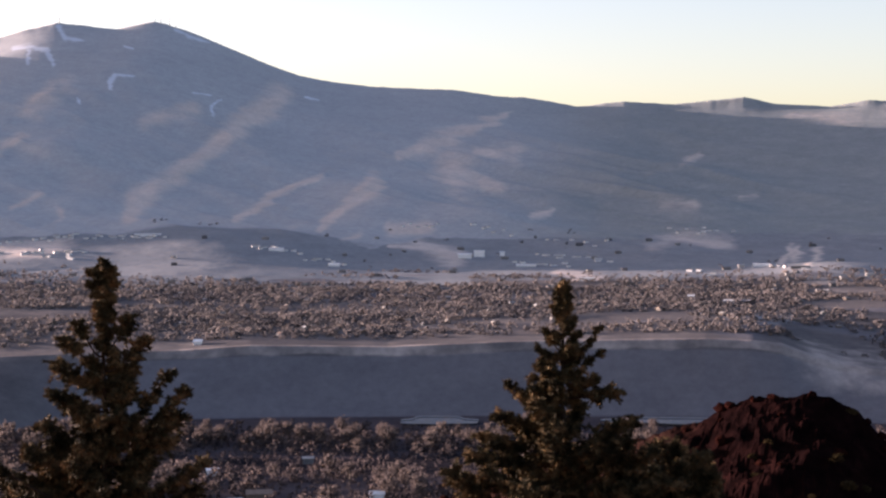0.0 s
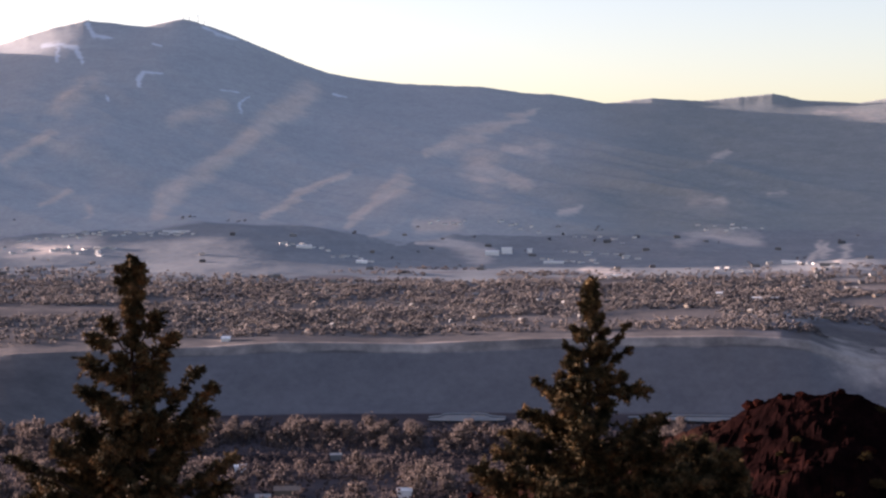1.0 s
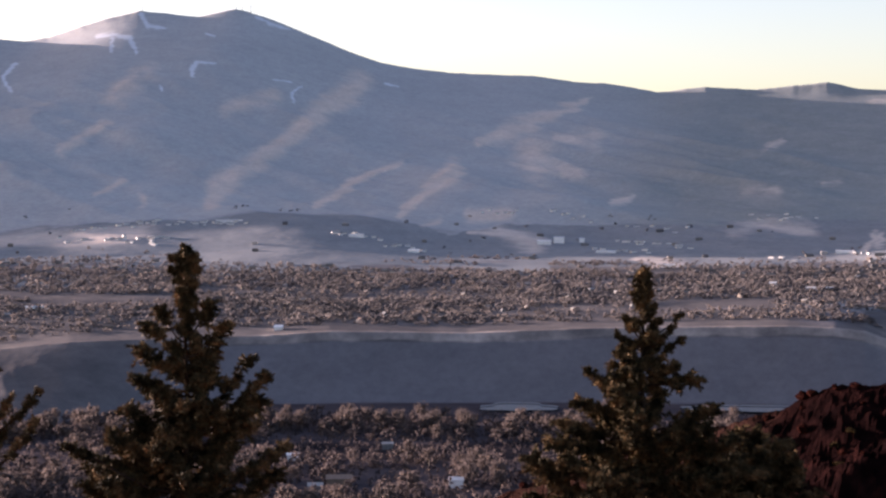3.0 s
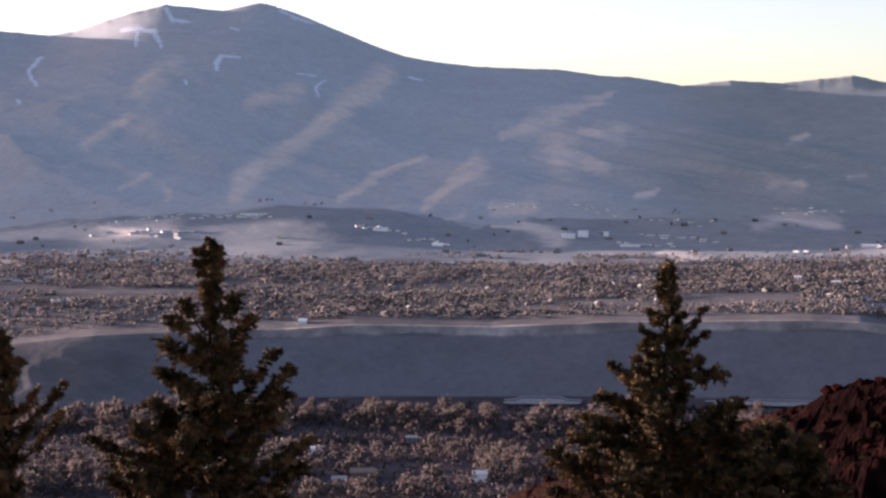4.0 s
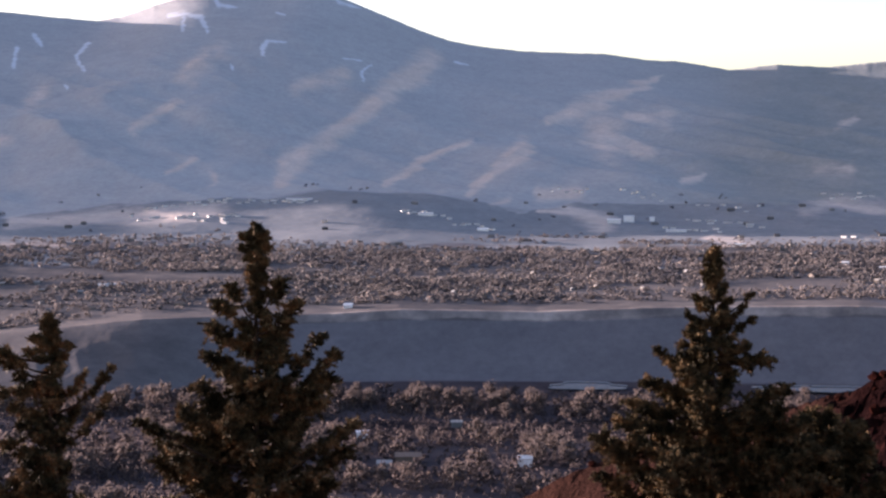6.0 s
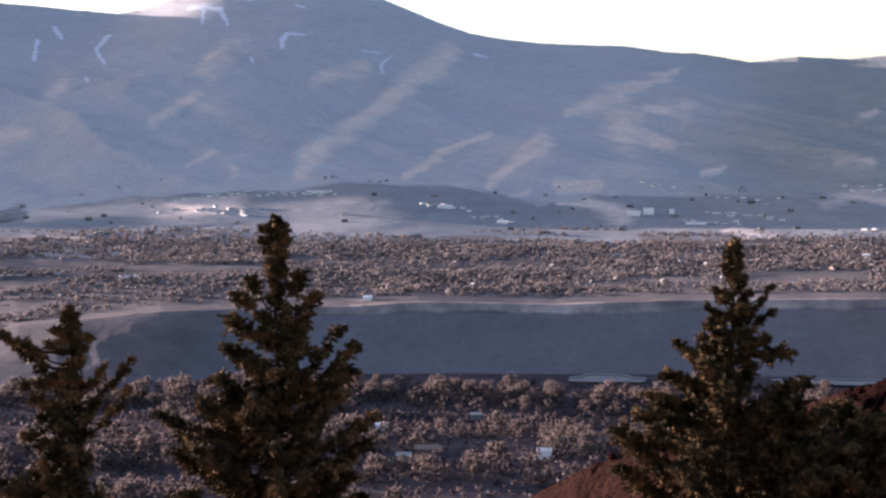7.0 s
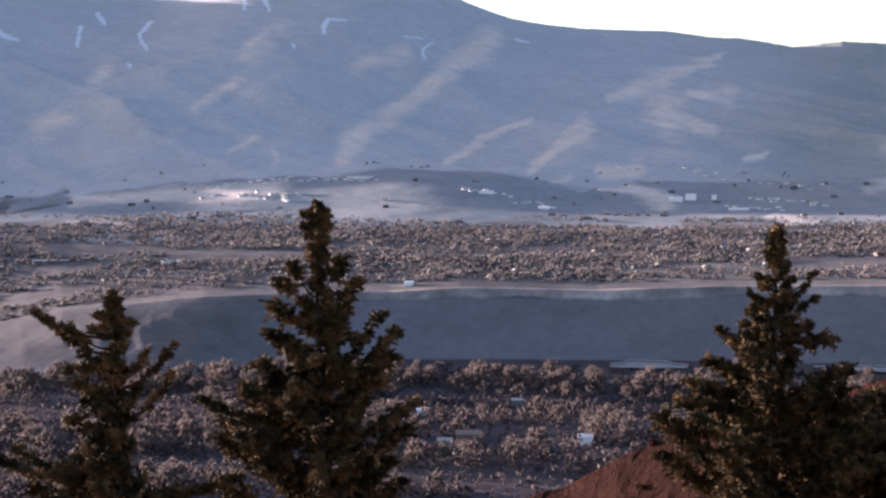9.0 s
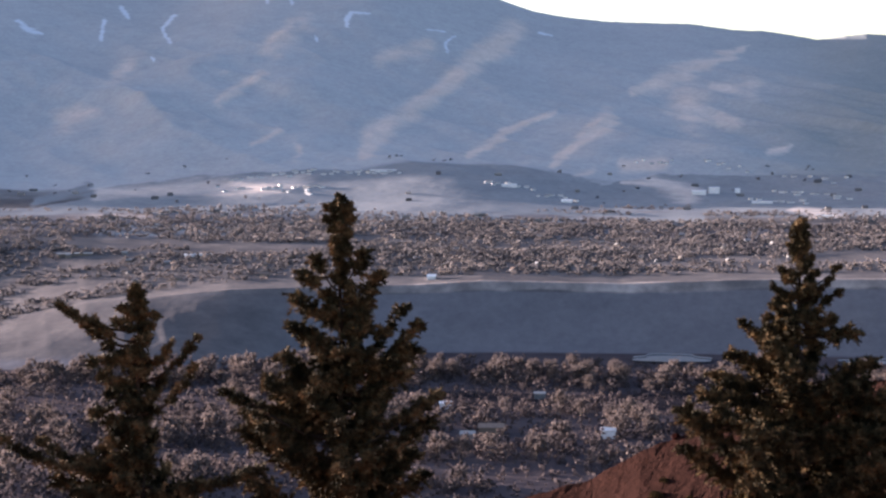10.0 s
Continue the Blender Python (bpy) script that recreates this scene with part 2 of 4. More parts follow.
# bearing, height of the bluff's edge as a slope from the eye
EDGE_B, EDGE_K = np.array([(-30, -0.110), (-18.7, -0.0985), (-15.9, -0.0893), (-11.1, -0.0825), (-4.6, -0.0805), (-2.3, -0.0782), (2.5, -0.0795), (6.7, -0.0764),
                           (13.4, -0.0738), (15.0, -0.0745), (16.0, -0.0765), (17.0, -0.083), (18.0, -0.0875), (19.4, -0.0905), (30, -0.10)]).T
EDGE_R, FOOT_R, CREST_R = 1560.0, 2500.0, 4700.0


def capsule(b, k, points):
    """How far inside a strip along points (bearing, rise, half width in degrees), 1 in its middle line, 0.5 on its edge."""
    y = np.degrees(k)
    best = np.zeros_like(b)
    pts = [(p[0], math.degrees(p[1]), p[2]) for p in points]
    if len(pts) == 1:
        pts = pts * 2
    for (x0, y0, w0), (x1, y1, w1) in zip(pts, pts[1:]):
        dx, dy = x1 - x0, y1 - y0
        t = np.clip(((b - x0) * dx + (y - y0) * dy) / max(dx * dx + dy * dy, 1e-9), 0, 1)
        d = np.hypot(b - x0 - t * dx, y - y0 - t * dy) / (w0 + t * (w1 - w0))
        best = np.maximum(best, np.clip(1 - 0.5 * d, 0, 1))
    return best


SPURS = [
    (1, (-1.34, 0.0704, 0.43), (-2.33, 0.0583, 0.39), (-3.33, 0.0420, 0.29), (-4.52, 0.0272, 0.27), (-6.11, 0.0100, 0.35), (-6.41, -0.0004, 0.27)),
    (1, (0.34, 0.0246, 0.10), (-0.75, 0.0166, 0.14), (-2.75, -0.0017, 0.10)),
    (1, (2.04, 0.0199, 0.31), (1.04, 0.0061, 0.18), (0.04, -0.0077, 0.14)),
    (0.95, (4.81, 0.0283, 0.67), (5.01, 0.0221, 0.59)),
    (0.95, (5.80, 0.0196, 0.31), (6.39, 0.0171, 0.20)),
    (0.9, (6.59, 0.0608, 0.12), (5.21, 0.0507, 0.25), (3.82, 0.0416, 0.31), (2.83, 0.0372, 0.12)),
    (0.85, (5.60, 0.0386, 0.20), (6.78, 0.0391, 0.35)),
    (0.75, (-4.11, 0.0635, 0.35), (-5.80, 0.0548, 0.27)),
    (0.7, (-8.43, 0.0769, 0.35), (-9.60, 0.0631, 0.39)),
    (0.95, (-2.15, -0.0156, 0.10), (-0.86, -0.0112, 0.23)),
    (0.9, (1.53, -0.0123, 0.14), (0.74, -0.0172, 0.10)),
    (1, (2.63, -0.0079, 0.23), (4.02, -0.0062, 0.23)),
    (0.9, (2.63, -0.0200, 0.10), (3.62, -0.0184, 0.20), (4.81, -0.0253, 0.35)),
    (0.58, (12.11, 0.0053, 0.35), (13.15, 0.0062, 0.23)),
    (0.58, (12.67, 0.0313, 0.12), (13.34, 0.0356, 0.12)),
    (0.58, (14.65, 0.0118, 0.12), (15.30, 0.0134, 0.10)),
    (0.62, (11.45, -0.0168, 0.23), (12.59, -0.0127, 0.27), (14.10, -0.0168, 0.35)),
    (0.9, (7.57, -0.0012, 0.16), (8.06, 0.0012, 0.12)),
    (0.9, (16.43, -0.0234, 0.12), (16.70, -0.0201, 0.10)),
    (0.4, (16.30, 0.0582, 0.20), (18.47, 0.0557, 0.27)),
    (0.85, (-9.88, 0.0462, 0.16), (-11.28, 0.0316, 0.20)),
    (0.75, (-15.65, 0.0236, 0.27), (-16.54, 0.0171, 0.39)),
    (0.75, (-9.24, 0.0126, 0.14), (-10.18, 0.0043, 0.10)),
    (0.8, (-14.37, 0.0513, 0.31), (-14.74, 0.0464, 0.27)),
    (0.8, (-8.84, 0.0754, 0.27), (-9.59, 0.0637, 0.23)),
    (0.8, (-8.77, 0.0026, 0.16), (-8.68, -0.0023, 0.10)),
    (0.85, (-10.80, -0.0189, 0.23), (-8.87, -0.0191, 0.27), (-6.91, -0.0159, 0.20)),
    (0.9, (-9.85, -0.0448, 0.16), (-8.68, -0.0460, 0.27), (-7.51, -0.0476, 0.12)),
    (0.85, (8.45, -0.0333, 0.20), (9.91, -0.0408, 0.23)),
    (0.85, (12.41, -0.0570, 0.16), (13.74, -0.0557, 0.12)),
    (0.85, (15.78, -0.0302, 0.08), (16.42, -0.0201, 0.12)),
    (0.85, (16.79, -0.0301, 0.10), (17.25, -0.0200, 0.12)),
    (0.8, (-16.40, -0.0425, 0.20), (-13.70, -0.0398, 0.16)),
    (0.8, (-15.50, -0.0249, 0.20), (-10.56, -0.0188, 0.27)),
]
DARKS = [
    [(-10.81, -0.0411, 0.35), (-9.46, -0.0397, 0.27)],
    [(6.79, -0.0219, 0.16), (8.55, -0.0243, 0.12)],
    [(9.91, -0.0305, 0.12), (12.41, -0.0338, 0.16)],
    [(1.63, -0.0346, 0.16), (4.22, -0.0368, 0.16)],
    [(0.04, -0.0147, 0.16), (1.63, -0.0217, 0.12)],
    [(14.31, -0.0641, 0.27), (16.35, -0.0602, 0.20)],
    [(-15.33, -0.0444, 0.31), (-11.31, -0.0442, 0.27)],
    [(-17.45, -0.0294, 0.16), (-15.85, -0.0200, 0.12)],
    [(17.42, -0.0134, 0.23), (19.22, -0.0199, 0.23)],
]
SNOW = [
    [(-10.12, 0.0977, 0.08), (-9.58, 0.0992, 0.10), (-9.04, 0.0973, 0.10), (-8.81, 0.0884, 0.07)],
    [(-9.62, 0.0971, 0.08), (-9.66, 0.0896, 0.07)],
    [(-8.66, 0.1123, 0.08), (-8.45, 0.1049, 0.10), (-7.83, 0.1033, 0.05)],
    [(-6.93, 0.0754, 0.08), (-6.96, 0.0805, 0.10), (-6.76, 0.0839, 0.07), (-6.12, 0.0830, 0.03)],
    [(-3.46, 0.0600, 0.04), (-3.58, 0.0655, 0.05), (-3.22, 0.0697, 0.04)],
    [(-6.46, 0.1004, 0.05), (-6.17, 0.0991, 0.03)],
    [(-8.04, 0.0694, 0.05), (-7.98, 0.0674, 0.05)],
    [(-4.79, 0.1109, 0.05), (-4.20, 0.1062, 0.07), (-3.61, 0.1035, 0.03)],
    [(-0.34, 0.0717, 0.05), (0.09, 0.0696, 0.05)],
    [(-12.80, 0.0810, 0.07), (-13.24, 0.0727, 0.07), (-12.95, 0.0647, 0.07)],
    [(-15.15, 0.0776, 0.08), (-15.26, 0.0672, 0.08)],
    [(-14.57, 0.0842, 0.10), (-14.36, 0.0798, 0.07)],
    [(-17.99, 0.0765, 0.08), (-17.64, 0.0712, 0.10), (-17.17, 0.0685, 0.05)],
    [(-8.06, 0.0689, 0.05), (-7.94, 0.0657, 0.05)],
    [(-13.65, 0.0564, 0.05), (-13.50, 0.0544, 0.05)],
    [(-4.20, 0.0734, 0.03), (-3.53, 0.0721, 0.03)],
]


def edge_at(b):
    """Distance of the bluff's edge."""
    return EDGE_R + 5 * fbm(b / 6.0, b * 0 + 3.3, 8, 1) + 0.55 * np.maximum(0, -8.0 - b) ** 2


def height(b, r):
    """Height of the land at bearing b and distance r, on arrays."""
    b, r = np.broadcast_arrays(np.asarray(b, float), np.asarray(r, float))
    x, y = r * np.sin(np.radians(b)), r * np.cos(np.radians(b))
    side = step(21, 34, np.abs(b))
    # the hill under the lookout
    hill = np.maximum(178.3 - 0.27 * r * (1 - 0.85 * step(60, 110, np.abs(b))), 0)
    hill = np.where(r < 4, 178.3, hill)
    # valley floor, bluff, plateau
    floor = 1.5 * fbm(x / 160, y / 160, 3)
    edge_r = edge_at(b)
    gentle = step(-8.0, -13.0, b)
    foot = edge_r - 82 - 130 * np.clip(gentle, 0, 1) + 5 * fbm(b / 6.0, b * 0 + 1.7, 9, 1)
    top = EYE + np.interp(b, EDGE_B, EDGE_K) * edge_r
    far = EYE - 0.0335 * FOOT_R
    level = EYE - 0.0775 * EDGE_R
    plateau = (top - level) * step(420, 0, r - edge_r) + level + (far - level) * np.clip((r - edge_r) / (FOOT_R - edge_r), 0, 1) + 2.5 * fbm(x / 210, y / 210, 5) * step(edge_r + 60, edge_r + 300, r)
    t = np.clip((r - foot) / (edge_r - foot), 0, 1)
    gully = ridged((x + 0.35 * y) / 95, (y - x * 0.5) / 200, 21, 3)
    t = np.clip(t + 0.10 * gully * np.sin(np.pi * t) * (0.10 + 0.5 * np.clip(gentle, 0, 1)), 0, 1)
    face = floor + (top - floor) * (t ** 1.15)
    z = np.where(r < edge_r, face, plateau)
    # foothills on the far side of the town
    for hb, hr, wb, wr, hh in FOOTHILLS:
        z = z + hh * np.exp(-((b - hb) / wb) ** 2 - ((r - hr) / wr) ** 2)
    # the range
    s = np.clip((r - FOOT_R) / (CREST_R - FOOT_R), 0, 1)
    # spurs leave the crest slantwise, so the crest's shape is looked up further along it lower down
    b_up = b + (1 - s) * (5.0 + 3.0 * fbm(x / 900, y / 900, 41, 2)) + (1 - s) * 0.6 * fbm(x / 160, y / 160, 42, 3)
    near_crest, at_crest = s ** 9, s ** 60
    crest_k = (np.interp(b_up, SMOOTH_B, SMOOTH_K) * (1 - near_crest) + np.interp(b, SMOOTH_B, MID_K) * (near_crest - at_crest) + np.interp(b, SKY_B, SKY_K) * at_crest + 0.0003 * fbm(b * 3.1, b * 0, 40) * (1 - side) * s ** 30) * (1 - 0.92 * side)
    own_k = np.interp(b, SKY_B, SKY_K) * (1 - 0.92 * side)
    crest = EYE + crest_k * CREST_R
    sk = x + 0.75 * (r - FOOT_R)
    carve = (ridged(sk / 520, (r - 0.5 * x) / 1700, 11, 4) * 62 + fbm(x / 170, y / 170, 13, 4) * 17) * np.clip((crest - far) / 520, 0.3, 1) * (1 - 0.65 * step(12, 16, b))
    up = far + (crest - far) * (0.30 * s + 0.70 * s * s * (1.6 - 0.6 * s)) + carve * np.sin(np.pi * np.clip(s * 1.02, 0, 1)) ** 1.4 * (1 - 0.5 * s)
    k_up = (up - EYE) / np.maximum(r, 1)
    for strength, *points in (SPURS if np.max(r) > FOOT_R else []):
        up = up + 7.0 * strength * step(0.3, 1.0, capsule(b, k_up, points)) * (1 - s) * step(0.2, 0.45, s)
    k_up = (up - EYE) / np.maximum(r, 1)
    limit = own_k - 0.012 * (1 - s)
    up = np.where(k_up > limit, EYE + (limit - 0.15 * np.minimum(k_up - limit, 0.01)) * r, up)
    z = np.where(r > FOOT_R, z - plateau + up, z)
    z = np.where(r > CREST_R, crest - (r - CREST_R) * 0.8, z)
    near = np.where(r < foot, np.maximum(hill, floor + 0 * r), z)
    return near


def field(x, y):
    """Open fields between the town's trees, 1 inside."""
    return step(0.22, 0.36, fbm(x / 170, y / 110, 97, 2))


FOOTHILLS = [(-3.2, 2700, 4.0, 300, 22), (2.2, 3150, 1.6, 160, 14), (5.6, 3050, 2.0, 150, 16), (12.5, 3050, 2.6, 170, 12), (17.8, 2500, 2.0, 150, 10), (-9.5, 2600, 2.5, 160, 6)]

fine_b = np.arange(-21.0, 21.01, 0.078)
bearings = np.concatenate([np.arange(-180, -60, 8), np.arange(-60, -21, 1.5), fine_b, np.arange(22.0, 60, 1.5), np.arange(60, 180, 8)])
dists = np.concatenate([[0.8, 2, 4, 8, 15], np.arange(25, 660, 25), np.arange(660, 1330, 14), np.arange(1330, 1530, 4.0), np.arange(1530, 1710, 2.0), np.arange(1710, 2500, 12), np.arange(2500, 4701, 8.8), [4720, 4760, 4850, 4990]])
BB, RR = np.meshgrid(bearings, dists)
ZZ = height(BB, RR)
XX, YY = RR * np.sin(np.radians(BB)), RR * np.cos(np.radians(BB))
nb, nr = len(bearings), len(dists)
idx = np.arange(nb * nr).reshape(nr, nb)
nxt = np.roll(idx, -1, axis=1)
quads = np.stack([idx[:-1], idx[1:], nxt[1:], nxt[:-1]], -1).reshape(-1, 4)
land = bpy.data.meshes.new("ground")
cap = [tuple(int(v) for v in idx[0])]
land.from_pydata(np.stack([XX, YY, ZZ], -1).reshape(-1, 3).tolist(), [], quads.tolist() + cap)
land.polygons.foreach_set("use_smooth", [True] * len(land.polygons))
KK = (ZZ - EYE) / RR
wob_b = BB + 0.30 * fbm(XX / 90, YY / 90, 51) + 0.12 * fbm(XX / 30, YY / 30, 52)
wob_k = KK + 0.0038 * fbm(XX / 90, YY / 90, 53)
grass, snow = np.zeros_like(BB), np.zeros_like(BB)
slope_zone = RR > 2300
# dry grass on the spurs, painted pale and warm to stand for sunlight
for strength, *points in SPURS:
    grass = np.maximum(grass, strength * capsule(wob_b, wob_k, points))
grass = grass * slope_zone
lower = step(3250, 3000, RR) * step(2200, 2450, RR) * step(-0.4, 0.1, fbm(XX / 260, YY / 170, 61))
# the pale apron under the range climbs towards the town's far side and stops at the dark hill
APRON_B, APRON_K = np.array([(-30, -0.060), (-18.6, -0.0394), (-15.0, -0.0206), (-10.0, -0.0108), (-5.6, -0.0104), (-4.8, -0.050), (-1.8, -0.050), (1.0, -0.024), (4.0, -0.013), (30, -0.010)]).T
lower = lower * step(0.0015, -0.0015, wob_k - np.interp(wob_b, APRON_B, APRON_K))
grass = np.maximum(grass, 0.20 * lower)
open_land = field(XX, YY) * step(1680, 1760, RR) * step(2650, 2400, RR)
grass = np.maximum(grass, 0.20 * open_land)
ER = edge_at(BB)
# the bluff's left-turned face, given another cover to stand for sun on it
left_face = step(-5.5, -11.0, BB) * step(-210, -150, RR - ER) * step(40, 0, RR - ER)
grass = np.maximum(grass, 0.12 * left_face)
grass = np.maximum(grass, (0.36 + 0.2 * fbm(XX / 40, YY / 40, 57)) * step(15.0, 17.2, BB + 0.002 * (RR - ER)) * step(-60, -15, RR - ER) * step(200, 80, RR - ER))
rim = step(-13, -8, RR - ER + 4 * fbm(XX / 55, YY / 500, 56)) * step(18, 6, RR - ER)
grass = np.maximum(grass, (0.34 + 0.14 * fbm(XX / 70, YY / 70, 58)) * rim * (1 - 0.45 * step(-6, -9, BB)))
grass = grass * np.clip(0.98 + 0.42 * fbm(XX / 75, YY / 75, 59), 0, 1.12)
for points in SNOW:
    snow = np.maximum(snow, 0.85 * capsule(BB + 0.05 * fbm(XX / 24, YY / 24, 54), KK + 0.0009 * fbm(XX / 40, YY / 40, 55), points))
snow = snow * (RR > 3600)
west = step(-8.0, -13.0, BB)
# face of the bluff: shrub colour painted for the shade it lies in
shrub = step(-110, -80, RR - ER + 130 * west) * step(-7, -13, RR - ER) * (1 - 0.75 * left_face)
_d = np.exp(-((BB - FOOTHILLS[0][0]) / 4.4) ** 2 - ((RR - 2570) / 250) ** 2)
scrub = np.maximum(step(0.10, 0.35, _d), 0.6 * step(-0.25, 0.15, fbm(XX / 230, YY / 130, 67)) * step(2150, 2400, RR) * step(2850, 2600, RR))
for points in DARKS:
    scrub = np.maximum(scrub, capsule(wob_b, wob_k, points) * (RR > 1650))
HILL_B, HILL_K = np.array([(-7.6, -0.052), (-6.9, -0.030), (-5.0, -0.0113), (-2.3, -0.0155), (1.2, -0.0310), (5.1, -0.0365), (6.2, -0.052)]).T
hill_cover = step(-0.046, -0.042, wob_k) * step(0.0012, -0.0012, wob_k - np.interp(wob_b, HILL_B, HILL_K)) * (RR > 2000)
scrub = np.maximum(scrub, np.maximum(hill_cover, 0.85 * step(0.0015, -0.0015, wob_k - np.interp(wob_b, APRON_B, APRON_K)) * step(2250, 2450, RR)))
grass = grass * step(0.3, 0.1, _d) * (1 - hill_cover)
shrub = np.maximum(shrub, 0.85 * step(0.05, 0.4, fbm(XX / 210, YY / 110, 63)) * step(2500, 2350, RR) * step(1660, 1760, RR))
# painted dark for a side valley that the land's shape leaves out
shrub = np.maximum(shrub, np.exp(-((BB - 14.6) / 1.1) ** 2 - ((RR - ER - 120) / 130) ** 2))
loam = step(-70, -95, RR - ER + 130 * west) * step(400, 500, RR)
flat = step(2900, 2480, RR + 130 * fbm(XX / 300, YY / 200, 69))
# darker strip across the valley floor, about 1150 to 1230 m out
dark_strip = step(-5.2, -3.6, BB) * step(7.5, 5.0, BB) * step(1130, 1160, RR + 18 * fbm(XX / 60, YY / 40, 64)) * step(1250, 1215, RR + 18 * fbm(XX / 60, YY / 40, 65))
# the painted haze thins from left to right across the range
thin_haze = step(1.0, 13.0, BB + 3.5 * fbm(XX / 420, YY / 300, 68)) * (RR > 2350)
red = step(420, 300, RR)
for key, values in (("dark_strip", dark_strip), ("thin_haze", thin_haze), ("loam", loam), ("scrub", scrub), ("grass", grass), ("snow", snow), ("shrub", shrub), ("flat", flat), ("red", red)):
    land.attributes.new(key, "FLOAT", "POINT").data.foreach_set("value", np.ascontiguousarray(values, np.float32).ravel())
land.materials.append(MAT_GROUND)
tagged(new("ground", land), "sagebrush valley, bluff and mountain range with dry grass, snow and painted haze", "terrain", kind="structure")


def at(b, r, up=0.0):
    """The place on the land at a bearing and distance."""
    return Vector((r * math.sin(radians(b)), r * math.cos(radians(b)), float(height(b, r)) + up))


# ---- conifers on the slope below the lookout ----
def spray_mesh(name, twigs, rng, per=8, blade=0.13, width=0.019):
    """Needle sprays: twigs as (root, direction, length), each with short blades set along it and spreading forward from it."""
    root, along = [], []
    for p, d, ln in twigs:
        n = max(4, int(ln / 0.036))
        t = (np.arange(n) + rng.uniform(0.2, 0.8, n)) / n
        line = np.asarray(p) + np.outer(t * ln, np.asarray(d)) - np.outer(0.22 * ln * t * t, (0, 0, 1))
        root.append(np.repeat(line, per, 0))
        along.append(np.repeat(np.asarray(d)[None, :], n * per, 0))
    c, a = np.concatenate(root), np.concatenate(along)
    n = len(c)
    d = a * 0.75 + rng.normal(0, 0.52, (n, 3)) + (0, 0, 0.08)
    d /= np.linalg.norm(d, axis=1)[:, None]
    w = np.cross(d, rng.normal(0, 1, d.shape))
    w /= np.linalg.norm(w, axis=1)[:, None] + 1e-9
    ln, wd = (blade * rng.uniform(0.6, 1.25, n))[:, None], (width * rng.uniform(0.7, 1.3, n))[:, None]
    c = c + rng.normal(0, 0.012, c.shape)
    v = np.stack([c - w * wd * 0.6, c + w * wd * 0.6, c + d * ln * 0.55 + w * wd, c + d * ln], 1).reshape(-1, 3)
    k = np.arange(n) * 4
    return mesh_of(name, v.tolist(), np.stack([k, k + 1, k + 2, k + 3], 1).tolist())


def tuft_mesh(name, centres, dirs, blades, length, width, rng):
    """Needle tufts: short blades that spread from each centre round its direction."""
    n = len(centres)
    c = np.repeat(np.asarray(centres), blades, 0)
    d = np.repeat(np.asarray(dirs), blades, 0) * 0.7 + rng.normal(0, 0.75, (n * blades, 3))
    d /= np.linalg.norm(d, axis=1)[:, None]
    w = np.cross(d, rng.normal(0, 1, d.shape))
    w /= np.linalg.norm(w, axis=1)[:, None] + 1e-9
    ln = (length * rng.uniform(0.55, 1.15, n * blades))[:, None]
    wd = (width * rng.uniform(0.7, 1.3, n * blades))[:, None]
    base = c + rng.normal(0, length * 0.22, c.shape)
    v = np.stack([base - w * wd, base + w * wd, base + d * ln], 1).reshape(-1, 3)
    f = np.arange(len(v)).reshape(-1, 3)
    return mesh_of(name, v.tolist(), f.tolist())


def tube(name, points, radii, sides=7):
    verts, faces = [], []
    pts = [Vector(p) for p in points]
    for i, p in enumerate(pts):
        along = (pts[min(i + 1, len(pts) - 1)] - pts[max(i - 1, 0)]).normalized()
        u = along.cross(Vector((0.31, 0.92, 0.23))).normalized()
        v = along.cross(u)
        for j in range(sides):
            a = 2 * math.pi * j / sides
            verts.append(p + (u * math.cos(a) + v * math.sin(a)) * radii[i])
    for i in range(len(pts) - 1):
        for j in range(sides):
            k = (j + 1) % sides
            faces.append((i * sides + j, i * sides + k, (i + 1) * sides + k, (i + 1) * sides + j))
    faces.append(tuple(range(sides))[::-1])
    faces.append(tuple(range((len(pts) - 1) * sides, len(pts) * sides)))
    return mesh_of(name, verts, faces, True)


